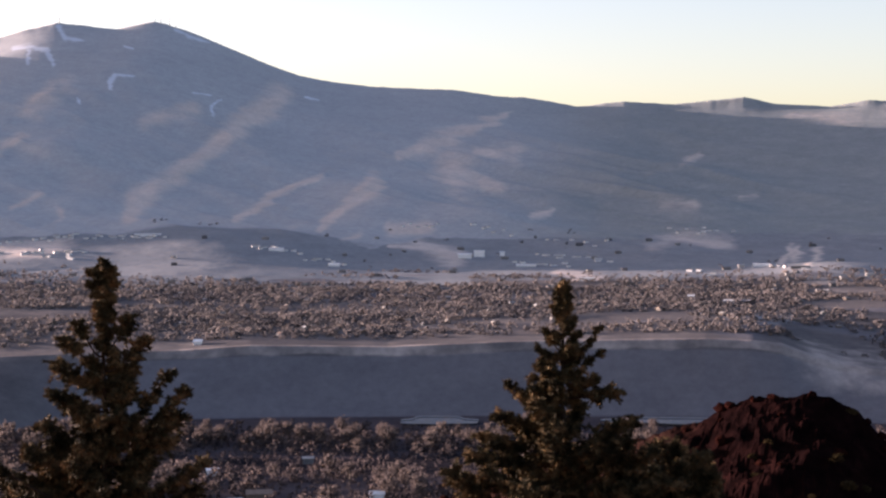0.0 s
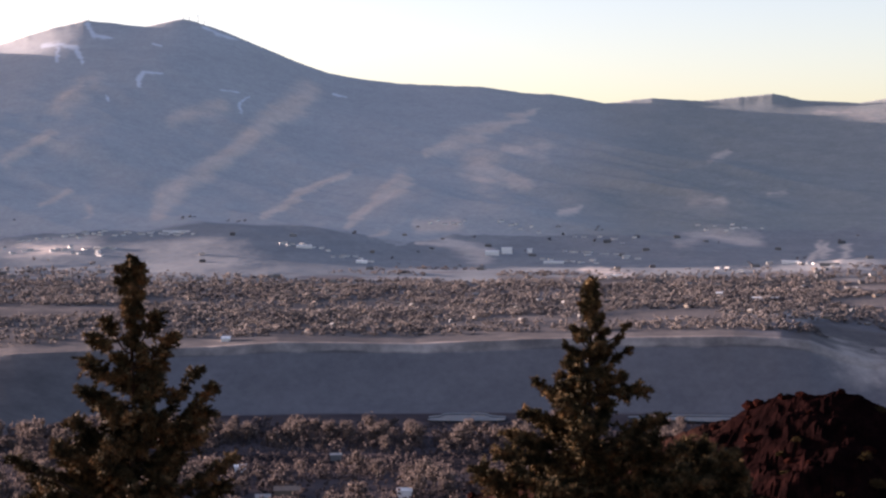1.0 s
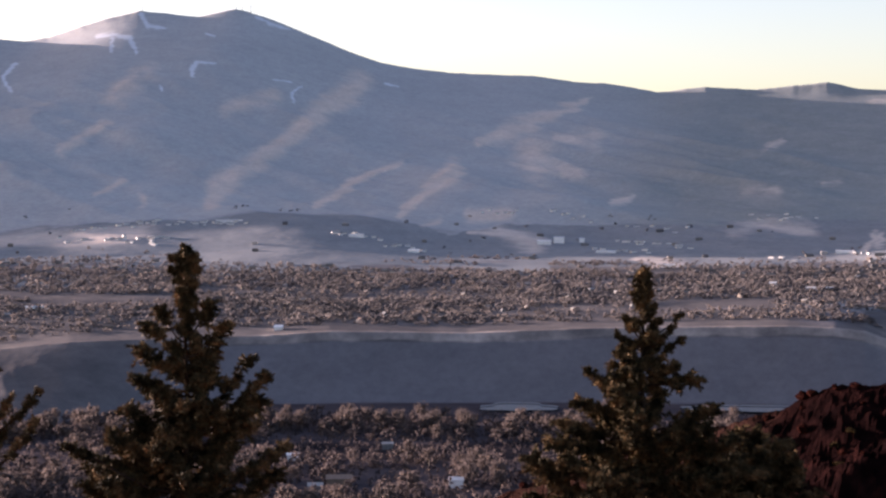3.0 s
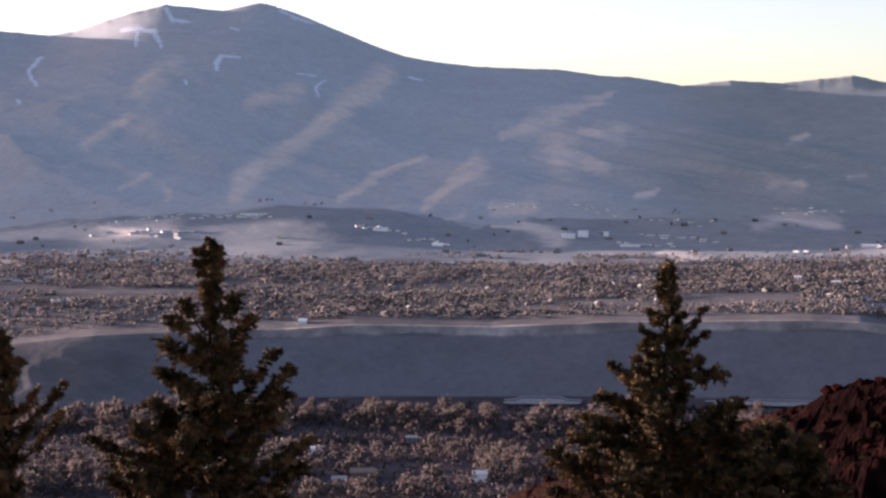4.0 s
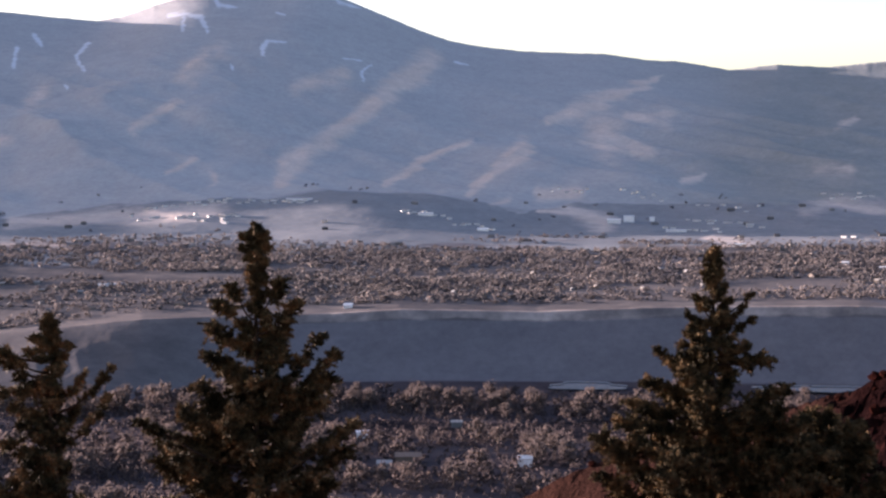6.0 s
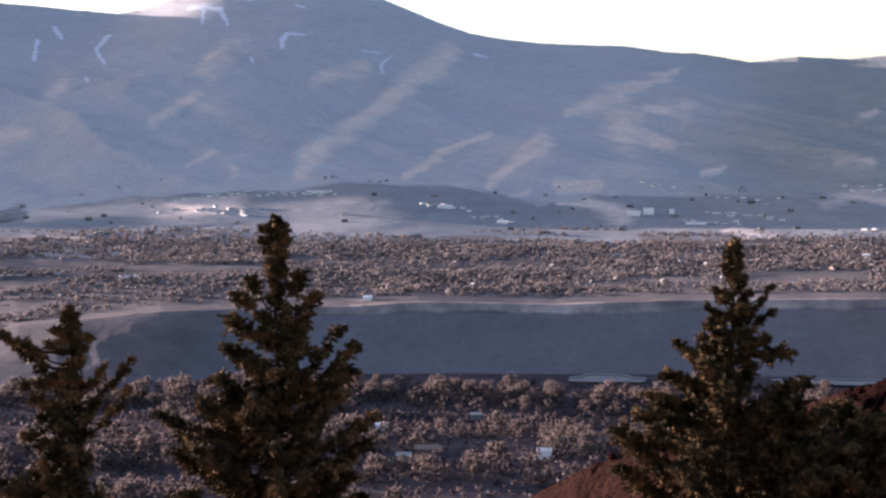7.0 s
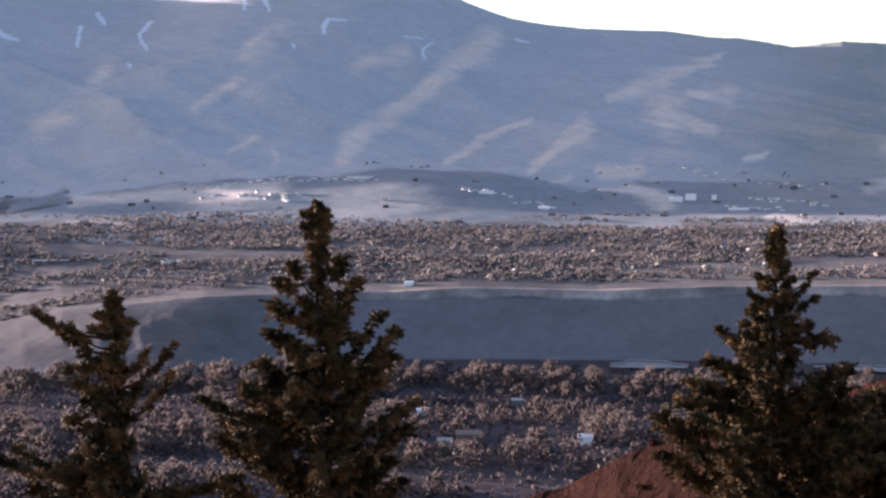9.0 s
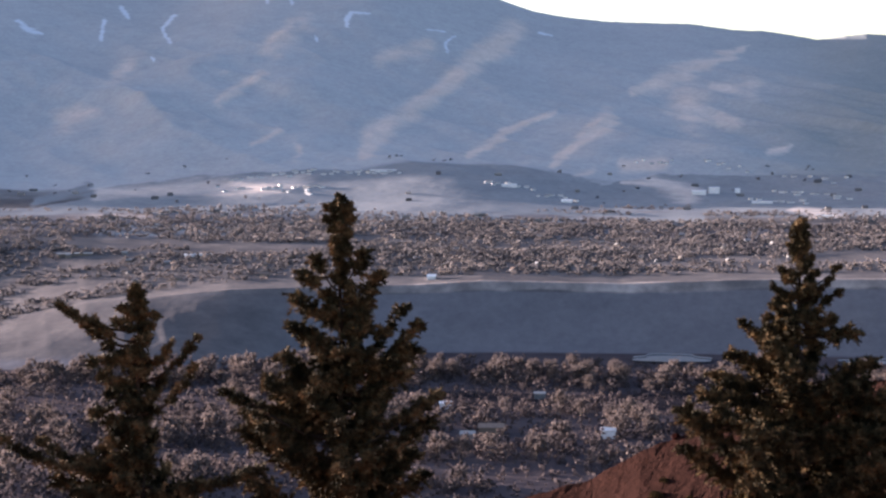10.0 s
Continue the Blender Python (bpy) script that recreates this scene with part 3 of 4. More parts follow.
def conifer(label, bearing, dist, tip_k, limbs, envelope, seed, lean=0.0, top=1.2):
    """A conifer whose tip stands at a known bearing and rise. limbs: (drop of the fork below the tip, reach to the right, drop of the limb's end,
    foliage radius, share of the limb that is bare); envelope: (drop, reach) of the random limbs all round."""
    rng = np.random.default_rng(seed)
    foot = at(bearing, dist, -0.3)
    tip_z = EYE + tip_k * dist
    tall = tip_z - foot.z
    tree = new("conifer")
    tree.location = foot
    tree.rotation_euler = (0, 0, radians(-bearing))
    tagged(tree, label, "tree", "conifers on the slope")
    count = 12
    line = [Vector((lean * (1 - i / count) + 0.04 * math.sin(i * 1.9 + seed), 0.03 * math.sin(i * 2.7), tall * i / count)) for i in range(count + 1)]
    part("trunk", tube("trunk", line, [max(0.02, 0.17 * (1 - i / count) ** 0.9 * tall / 14 + 0.015) for i in range(count + 1)], 9), MAT_BARK, tree)

    def on_trunk(drop):
        f = max(0.0, min(count - 0.001, (tall - drop) / tall * count))
        i = int(f)
        return line[i].lerp(line[i + 1], f - i)

    def limb(drop, reach, depth, end_drop, radius, bare, dens=1.0):
        a = on_trunk(drop)
        e = Vector((reach, depth, tall - end_drop))
        span = (e - a).length
        sag = 0.10 * span
        pts = []
        for i in range(7):
            t = i / 6
            p = a.lerp(e, t)
            p.z = a.z + (e.z - a.z) * t ** 1.7 - sag * math.sin(math.pi * t) * (1 - t) + (0.03 * span) * math.sin(5 * t + seed)
            pts.append(p)
        thick = min(0.02 + 0.016 * span, 0.09)
        ob = part("limb", tube("limb", pts, [thick * (1 - 0.8 * i / 6) for i in range(7)], 5), MAT_BARK, tree)
        # side twigs grouped in tiers along the limb, with air between the tiers
        axis = (e - a).normalized()
        tiers = max(1, int((1 - bare) * span / (0.30 + 0.5 * radius)) + 1)
        twigs = []
        for q in range(tiers):
            mid = min(1.0, bare + (1 - bare) * (q + rng.uniform(0.5, 1.0)) / tiers)
            for _ in range(int(dens * (9 + 58 * radius))):
                t = min(1.0, max(bare * 0.8, mid + rng.normal(0, 0.07)))
                i = min(5, int(t * 6))
                p = pts[i].lerp(pts[i + 1], t * 6 - i) + Vector(rng.normal(0, 0.16 * radius, 3))
                out = Vector(rng.normal(0, 0.8, 3))
                out.z *= 0.55
                d = (axis * 0.75 + out + Vector((0, 0, 0.10))).normalized()
                twigs.append((p[:], d[:], radius * rng.uniform(0.6, 1.45) * (1.15 - 0.45 * t)))
        part("foliage", spray_mesh("foliage", twigs, rng), MAT_NEEDLE, ob)

    for drop, reach, end_drop, radius, bare in limbs:
        limb(drop, reach, rng.uniform(-0.25, 0.25) * abs(reach) - 0.1, end_drop, radius, bare)
    limb(top, 0.0, 0.02, 0.05, 0.20, 0.0, 1.8)
    d = envelope[0][0]
    while d < envelope[-1][0]:
        reach = float(np.interp(d, [p[0] for p in envelope], [p[1] for p in envelope]))
        left = float(np.interp(d, [p[0] for p in envelope], [p[2] for p in envelope]))
        turn = rng.uniform(0, 2 * math.pi)
        c, s = math.cos(turn), math.sin(turn)
        wide = (reach if c > 0 else left) * rng.uniform(0.7, 1.0)
        limb(d + 0.35 * wide, c * wide, s * wide * 0.9, d - 0.15 * wide * rng.uniform(0, 2), 0.19 + 0.08 * wide, 0.15)
        d += rng.uniform(0.075, 0.125)
    return tree


conifer("dark pine with tufted limbs, sunlit on one side", -7.21, 50, -0.0276,
        [(0.36, -0.39, 0.26, 0.12, 0.20), (0.31, 0.29, 0.17, 0.12, 0.20), (0.70, -0.39, 0.63, 0.14, 0.10), (0.75, 0.26, 0.62, 0.12, 0.20), (1.38, 0.21, 1.13, 0.14, 0.10), (1.73, -0.12, 1.50, 0.15, 0.10), (1.81, 0.19, 1.67, 0.15, 0.10), (2.75, -0.77, 1.74, 0.29, 0.60), (3.01, -1.11, 2.26, 0.34, 0.50), (3.69, -1.37, 3.01, 0.41, 0.40), (4.37, -1.32, 3.86, 0.44, 0.30), (2.58, 0.73, 1.64, 0.34, 0.55), (3.18, 1.14, 2.32, 0.34, 0.40), (3.69, 0.85, 3.01, 0.44, 0.35), (4.03, 0.51, 3.69, 0.44, 0.20), (5.06, 1.88, 3.38, 0.29, 0.50), (5.57, 2.27, 3.86, 0.34, 0.40), (5.91, 2.10, 4.63, 0.44, 0.30), (6.25, 1.79, 5.40, 0.44, 0.30), (7.45, 2.90, 6.00, 0.34, 0.60), (7.96, 2.65, 6.94, 0.41, 0.50), (5.74, -1.71, 4.80, 0.41, 0.30), (6.25, -2.14, 5.57, 0.44, 0.30), (6.77, -2.65, 6.43, 0.48, 0.30), (6.60, -1.28, 6.08, 0.48, 0.30), (7.11, -3.42, 5.66, 0.24, 0.75), (7.79, -2.82, 7.11, 0.44, 0.40), (5.06, -0.43, 4.72, 0.44, 0.30), (5.74, 0.09, 5.57, 0.48, 0.20), (6.43, 0.77, 6.08, 0.51, 0.20), (6.94, -0.26, 6.60, 0.51, 0.20), (7.11, -1.79, 6.94, 0.51, 0.30)],
        [(0.15, 0.38, 0.42), (0.7, 0.34, 0.38), (1.0, 0.25, 0.25), (1.7, 0.22, 0.26), (1.9, 0.08, 0.08), (2.5, 0.10, 0.10), (2.9, 0.50, 0.60), (3.35, 0.68, 0.82), (4.03, 0.94, 1.06), (5.06, 1.45, 1.37), (6.25, 1.88, 2.05), (7.45, 2.39, 2.90), (9.16, 2.90, 3.76)], 11, 0.00, 0.90)
conifer("broad olive-brown pine with a narrow tip", 8.55, 55, -0.0402,
        [(0.60, -0.09, 0.23, 0.13, 0.10), (1.17, 0.19, 0.79, 0.15, 0.20), (1.26, -0.30, 0.83, 0.15, 0.30), (1.73, 0.38, 1.17, 0.13, 0.30), (2.29, 1.22, 1.47, 0.15, 0.85), (2.29, -0.56, 1.54, 0.17, 0.40), (2.29, 0.47, 1.73, 0.19, 0.30), (2.67, 0.94, 1.92, 0.15, 0.50), (2.67, -0.85, 2.11, 0.15, 0.50), (3.05, 1.22, 2.29, 0.19, 0.50), (3.80, 1.69, 3.61, 0.41, 0.40), (3.42, -0.66, 2.67, 0.34, 0.40), (4.55, -1.75, 3.38, 0.21, 0.80), (4.36, -1.13, 3.89, 0.34, 0.40), (4.92, -2.07, 4.45, 0.38, 0.40), (5.30, 2.26, 4.55, 0.41, 0.40), (5.68, -2.63, 5.11, 0.38, 0.40), (6.05, -3.01, 5.68, 0.38, 0.50), (6.43, 2.82, 5.49, 0.49, 0.40), (6.80, -3.57, 6.62, 0.45, 0.40), (7.18, 3.57, 6.62, 0.53, 0.40), (6.99, 0.19, 6.62, 0.64, 0.10), (7.18, 1.69, 6.80, 0.64, 0.20), (7.18, -1.32, 6.80, 0.64, 0.20), (6.05, 1.13, 5.68, 0.56, 0.20), (6.05, -0.56, 5.68, 0.56, 0.20)],
        [(0.15, 0.12, 0.14), (1.1, 0.30, 0.26), (1.73, 0.45, 0.38), (2.67, 0.85, 0.71), (3.61, 1.28, 1.24), (4.55, 1.73, 1.97), (5.68, 2.35, 2.73), (7.18, 3.29, 3.76), (9.06, 4.14, 4.70)], 12, 0.00, 1.20)
conifer("small pine with reaching crooked limbs", -14.23, 46, -0.0803,
        [(0.88, -0.09, 0.25, 0.14, 0.10), (1.19, -0.50, 0.96, 0.20, 0.10), (1.75, 0.25, 1.35, 0.19, 0.20), (1.98, -1.13, 1.98, 0.24, 0.20), (0.72, -0.41, 0.49, 0.16, 0.20), (1.35, 0.52, 0.77, 0.14, 0.50), (1.51, -1.13, 0.88, 0.19, 0.40), (1.19, -2.00, 0.41, 0.13, 0.45), (1.67, -1.76, 0.61, 0.13, 0.50), (2.61, 1.62, 1.35, 0.17, 0.50), (2.30, 0.91, 1.54, 0.19, 0.40), (3.55, 1.57, 2.25, 0.19, 0.45), (3.24, 0.75, 2.45, 0.20, 0.40), (2.14, -0.74, 1.51, 0.25, 0.30), (2.14, 0.05, 1.75, 0.24, 0.30), (2.92, -0.82, 2.45, 0.31, 0.20), (3.24, -0.19, 2.92, 0.28, 0.20), (3.87, -0.97, 3.40, 0.35, 0.10), (4.50, -0.50, 4.18, 0.38, 0.10), (5.13, -1.29, 4.73, 0.41, 0.10), (5.44, -0.19, 5.28, 0.41, 0.10), (5.13, -3.80, 3.68, 0.20, 0.10), (5.20, -2.55, 4.15, 0.22, 0.10), (5.60, 3.27, 4.94, 0.24, 0.20), (5.75, 1.70, 5.47, 0.25, 0.40), (5.75, -2.08, 5.28, 0.41, 0.20)],
        [(0.2, 0.12, 0.20), (1.35, 0.30, 0.36), (2.30, 0.44, 0.57), (3.55, 0.50, 0.79), (4.50, 0.71, 0.94), (5.44, 1.41, 1.73), (6.70, 2.04, 2.36)], 13, 0.30, 0.90)
conifer("low bushy conifer beside the broad pine", 12.43, 58, -0.1346,
        [(1.09, -0.59, 0.30, 0.44, 0.30), (1.09, 0.69, 0.50, 0.44, 0.30), (1.49, -1.19, 0.89, 0.52, 0.30), (1.49, 1.19, 1.19, 0.48, 0.30), (2.08, 0.00, 1.29, 0.67, 0.10), (2.28, 0.99, 1.88, 0.67, 0.10), (2.28, -0.99, 1.78, 0.67, 0.10)],
        [(0.50, 0.79, 0.79), (1.29, 1.59, 1.59), (2.48, 2.38, 2.38), (4.06, 2.78, 2.97)], 14, 0.00, 0.60)

# ---- red rock spur beside the trees ----
CREST_LINE = [(-5.0, -0.243), (-0.8, -0.211), (1.55, -0.199), (3.1, -0.182), (5.2, -0.168), (7.0, -0.158), (11.0, -0.1355), (13.4, -0.1215), (14.6, -0.1125), (15.25, -0.1078), (16.5, -0.1068), (17.6, -0.1068), (18.5, -0.1155), (19.4, -0.1315), (21.5, -0.16), (25.0, -0.23)]
CL_B, CL_K = np.array(CREST_LINE).T
ROCK_R = 125.0
rock_b = np.arange(-5.0, 25.0, 0.08)
rock_d = np.concatenate([np.arange(-48, 0, 0.55), np.arange(0, 20.1, 1.0)])
RB, RD = np.meshgrid(rock_b, rock_d)
RX, RY = (ROCK_R + RD) * np.sin(np.radians(RB)), (ROCK_R + RD) * np.cos(np.radians(RB))
crest_z = EYE + (np.interp(RB, CL_B, CL_K)) * ROCK_R
blocky = ridged(RX / 3.1, RY / 3.1, 71, 4) + 1.1 * np.floor(4 * fbm(RX / 1.3, RY / 1.3, 73, 3)) / 4
rock_z = crest_z - np.where(RD < 0, 0.30 * -RD + 0.006 * RD * RD, 0.7 * RD) + 0.34 * blocky * (0.25 + 0.75 * step(0, -6, RD)) * step(9, 13, RB) + 0.16 * blocky + 0.75 * ridged(RX / 7.5, RY / 7.5, 76, 2) * step(-0.5, -9, RD)
rock_z = np.maximum(rock_z, height(RB, ROCK_R + RD) - 1.0)
ni, nj = RB.shape
ids = np.arange(ni * nj).reshape(ni, nj)
rq = np.stack([ids[:-1, :-1], ids[:-1, 1:], ids[1:, 1:], ids[1:, :-1]], -1).reshape(-1, 4)
spur_mesh = mesh_of("rock_spur", np.stack([RX, RY, rock_z], -1).reshape(-1, 3).tolist(), rq.tolist())
# red soil, spread over the left rock to paint the sun on it
lit_soil = np.clip(step(15.8, 9.0, RB) + 0.35 * step(0.3, 0.9, fbm(RX / 4, RY / 4, 75)), 0, 1)
spur_mesh.attributes.new("lit_soil", "FLOAT", "POINT").data.foreach_set("value", np.ascontiguousarray(lit_soil, np.float32).ravel())
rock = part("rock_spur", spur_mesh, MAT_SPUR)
tagged(rock, "dark red rocky spur with a jagged crest", "rock", kind="structure")


def rock_top(b, d):
    i, j = int(np.argmin(np.abs(rock_d - d))), int(np.argmin(np.abs(rock_b - b)))
    return Vector((RX[i, j], RY[i, j], rock_z[i, j]))


def boulder(seed):
    rng = random.Random(seed)
    bm = bmesh.new()
    bmesh.ops.create_icosphere(bm, subdivisions=2, radius=1.0)
    off = Vector((rng.uniform(0, 50), rng.uniform(0, 50), rng.uniform(0, 50)))
    for v in bm.verts:
        q = v.co * (1 + 0.45 * noise.noise(v.co * 1.3 + off) + 0.12 * noise.noise(v.co * 4 + off))
        v.co = Vector((q.x, q.y * 0.85, max(q.z, -0.45) * 0.75))
    me = bpy.data.meshes.new("boulder")
    bm.to_mesh(me)
    bm.free()
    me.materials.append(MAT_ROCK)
    return me


BOULDERS = [boulder(s) for s in range(5)]
rnd = random.Random(5)
for i in range(70):
    b = rnd.uniform(4, 20)
    p = rock_top(b, rnd.uniform(-26, 0.5) if i % 3 else rnd.uniform(-1.5, 0.5))
    ob = tagged(new("boulder", BOULDERS[i % 5]), "angular dark red boulder on the rocky spur", "boulder", "boulders on the spur")
    s = rnd.uniform(0.2, 0.6) * (1.0 if b > 12 else 0.6)
    ob.matrix_world = Matrix.Translation(p + Vector((0, 0, s * 0.1))) @ pose(0, 0, 0, rnd.uniform(-20, 20), rnd.uniform(-20, 20), rnd.uniform(0, 360)) @ Matrix.Diagonal((s, s, s, 1))

brng = np.random.default_rng(8)


def brush_mesh(n):
    c = brng.normal(0, 1, (n, 3))
    c = c / np.linalg.norm(c, axis=1)[:, None] * brng.uniform(0.3, 0.8, n)[:, None]
    c[:, 2] = np.abs(c[:, 2]) * 0.8
    me = tuft_mesh("brush", c, c / 0.6, 14, 0.34, 0.035, brng)
    me.materials.append(MAT_BRUSH)
    return me


BRUSH = [brush_mesh(60) for _ in range(3)]
for i in range(110):
    p = rock_top(rnd.uniform(3, 19.5) if i % 2 else rnd.uniform(3, 11), rnd.uniform(-30, 0.5))
    ob = tagged(new("shrub", BRUSH[i % 3]), "dry olive-brown shrub rooted among red rocks", "shrub", "shrubs on the spur")
    s = rnd.uniform(0.3, 0.8)
    ob.matrix_world = Matrix.Translation(p) @ pose(0, 0, 0, 0, 0, rnd.uniform(0, 360)) @ Matrix.Diagonal((s, s, s * 0.9, 1))


# ---- bare cottonwoods in the valley ----
def twig_faces(pts, size, rng):
    n = len(pts)
    a, b = rng.normal(0, size, (n, 3)), rng.normal(0, size, (n, 3))
    v = np.stack([pts - a * 0.5, pts + a * 0.5 + b * 0.2, pts + b], 1).reshape(-1, 3)
    return v, np.arange(3 * n).reshape(-1, 3)


def clump_faces(centres, radii, rng):
    """Rough little clumps of twigs as closed lumps with ragged sides."""
    bm = bmesh.new()
    bmesh.ops.create_icosphere(bm, subdivisions=1, radius=1.0)
    base = np.array([v.co[:] for v in bm.verts])
    tri = np.array([[v.index for v in f.verts] for f in bm.faces])
    bm.free()
    verts, faces = [], []
    for i, (c, q) in enumerate(zip(centres, radii)):
        rough = rng.uniform(0.55, 1.25, (len(base), 1))
        verts.append(c + base * rough * q)
        faces.append(tri + i * len(base))
    return np.concatenate(verts), np.concatenate(faces)


def full_crown(rng, clumps, twigs, size, lump=(0.08, 0.15)):
    """A crown of many small clumps with twigs between and beyond them."""
    a = rng.uniform(0, 2 * math.pi, clumps)
    z = rng.uniform(0.30, 0.92, clumps)
    rad = 0.36 * np.sqrt(rng.uniform(0.05, 1, clumps)) * np.sqrt(np.clip(1 - ((z - 0.55) / 0.45) ** 2, 0.08, 1))
    c = np.stack([rad * np.cos(a), rad * np.sin(a), z], 1)
    v, f = clump_faces(c, rng.uniform(*lump, clumps), rng)
    if twigs:
        pts = c[rng.integers(0, clumps, twigs)] + rng.normal(0, 0.085, (twigs, 3))
        tv, tf = twig_faces(pts, size, rng)
        v, f = np.concatenate([v, tv]), np.concatenate([f, tf + len(v)])
    return v, f


def cottonwood(seed):
    rng = np.random.default_rng(seed)
    tree = new("cottonwood")
    tagged(tree, "bare tan cottonwood with a rounded twiggy crown", "tree", "cottonwoods in the valley")
    part("trunk", tube("trunk", [(0, 0, -0.05), (0.01, 0, 0.2), (0.0, 0.01, 0.45), (0.03, 0, 0.7)], [0.03, 0.024, 0.018, 0.006], 6), MAT_TRUNK, tree)
    v, f = full_crown(rng, 22, 520, 0.045, (0.05, 0.105))
    part("crown", mesh_of("crown", v.tolist(), f.tolist(), True), MAT_TWIG, tree)
    return tree


rng = np.random.default_rng(77)
masters = [cottonwood(s) for s in range(6)]
placed = 0
tries = 0
master_free = list(masters)
while placed < 280 and tries < 5000:
    tries += 1
    b, r = rng.uniform(-19.5, 12), (rng.uniform(1270, 1385) if placed < 130 else rng.uniform(860, 1300))
    x, y = r * math.sin(radians(b)), r * math.cos(radians(b))
    if value_noise(np.array(x / 75), np.array(y / 40), 91) < -0.25 + 0.35 * (r < 1050):
        continue
    if r > 1320 and 2 < b < 7 or 1140 < r < 1235 and -4.6 < b < 6.5:
        continue
    h = rng.uniform(10, 18)
    m = Matrix.Translation(at(b, r)) @ pose(0, 0, 0, 0, 0, rng.uniform(0, 360)) @ Matrix.Diagonal((h * rng.uniform(0.85, 1.2), h * rng.uniform(0.85, 1.2), h, 1))
    if master_free:
        master_free.pop().matrix_basis = m
    else:
        tree = copy_thing(masters[placed % 6], Matrix.Identity(4))
        tree.matrix_basis = m
    placed += 1


def tree_mass(name, label, count, zone, tall, lumps, per, size, lump, material, seed, keep, wide=1.0):
    """Woods too many to count, in one sheet of twig bunches."""
    rng = np.random.default_rng(seed)
    verts, faces, start = [], [], 0
    while count > 0:
        b, r = rng.uniform(zone[0], zone[1]), math.sqrt(rng.uniform(zone[2] ** 2, zone[3] ** 2))
        if not keep(b, r, rng):
            continue
        count -= 1
        h = rng.uniform(*tall)
        v, f = full_crown(rng, lumps, per, size, lump)
        v[:, 2] -= 0.2
        verts.append(v * [h * wide, h * wide, h / wide] + np.array(at(b, r)))
        faces.append(f + start)
        start += len(v)
    ob = part(name, mesh_of(name, np.concatenate(verts).tolist(), np.concatenate(faces).tolist(), True), material)
    return tagged(ob, label, "trees", kind="stuff")


def in_valley(b, r, rng):
    if 1145 < r < 1235 and -4.4 < b < 6.3 and rng.uniform() < 0.93:
        return False
    if r > 1325 and (2 < b < 7 or 9.5 < b < 15.5):
        return False
    x, y = r * math.sin(radians(b)), r * math.cos(radians(b))
    return float(value_noise(np.array(x / 75), np.array(y / 40), 91)) > -0.2


def in_town(b, r, rng):
    if ((b - FOOTHILLS[0][0]) / 4.6) ** 2 + ((r - 2600) / 290) ** 2 < 1:
        return False
    x, y = r * math.sin(radians(b)), r * math.cos(radians(b))
    if r < 2600 and float(field(np.array(x), np.array(y))) > rng.uniform(0.3, 1.0):
        return False
    dens = float(value_noise(np.array(x / 240), np.array(y / 120), 95))
    return rng.uniform(0, 1) < (0.55 + 0.6 * dens) * (1.0 if r < 2330 else 0.5 if r < 2480 else 0.007)


def anywhere(b, r, rng):
    return True


tree_mass("valley_woods", "grey-brown bare woods on the valley floor", 2600, (-20, 20, 850, 1395), (6, 13), 7, 44, 0.075, (0.06, 0.13), MAT_WOODS, 3, in_valley)
tree_mass("valley_brush", "low dark brush covering the valley floor", 9500, (-20, 20, 840, 1400), (2.0, 4.5), 2, 14, 0.22, (0.1, 0.25), MAT_BRUSHY, 6, anywhere)
tree_mass("town_trees", "mottled bare trees between the houses of the town", 11000, (-20, 20.5, 1620, 2950), (5, 9.5), 4, 12, 0.15, (0.09, 0.19), MAT_TOWN, 4, in_town, 1.35)


# ---- houses ----
def box_mesh(name, sx, sy, z0, z1):
    x, y = sx / 2, sy / 2
    v = [(-x, -y, z0), (x, -y, z0), (x, y, z0), (-x, y, z0), (-x, -y, z1), (x, -y, z1), (x, y, z1), (-x, y, z1)]
    return mesh_of(name, v, [(3, 2, 1, 0), (4, 5, 6, 7), (0, 1, 5, 4), (1, 2, 6, 5), (2, 3, 7, 6), (3, 0, 4, 7)])


def gable_mesh(name, sx, sy, z, rise, over=0.5, thick=0.25):
    x, y = sx / 2 + over, sy / 2 + over
    v = []
    for dz in (0, thick):
        v += [(-x, -y, z + dz), (x, -y, z + dz), (x, 0, z + rise + dz), (-x, 0, z + rise + dz), (x, y, z + dz), (-x, y, z + dz)]
    f = [(6, 7, 8, 9), (9, 8, 10, 11), (1, 0, 3, 2), (2, 3, 5, 4), (0, 1, 7, 6), (4, 5, 11, 10), (1, 2, 8, 7), (2, 4, 10, 8), (3, 0, 6, 9), (5, 3, 9, 11)]
    return mesh_of(name, v, f)


def house(kind, label, sx, sy, tall, rise, wall, roof):
    ob = new(kind)
    tagged(ob, label, "house" if kind == "house" else "building", "houses of the town" if kind == "house" else "large buildings")
    part("wall", box_mesh("wall", sx, sy, -1.5, tall), wall, ob)
    part("gable", mesh_of("gable", [(-sx / 2, -sy / 2, tall), (-sx / 2, sy / 2, tall), (-sx / 2, 0, tall + rise), (sx / 2, -sy / 2, tall), (sx / 2, sy / 2, tall), (sx / 2, 0, tall + rise)],
                            [(1, 0, 2), (3, 4, 5), (0, 1, 4, 3), (0, 3, 5, 2), (4, 1, 2, 5)]), wall, ob)
    part("roof", gable_mesh("roof", sx, sy, tall, rise), roof, ob)
    return ob


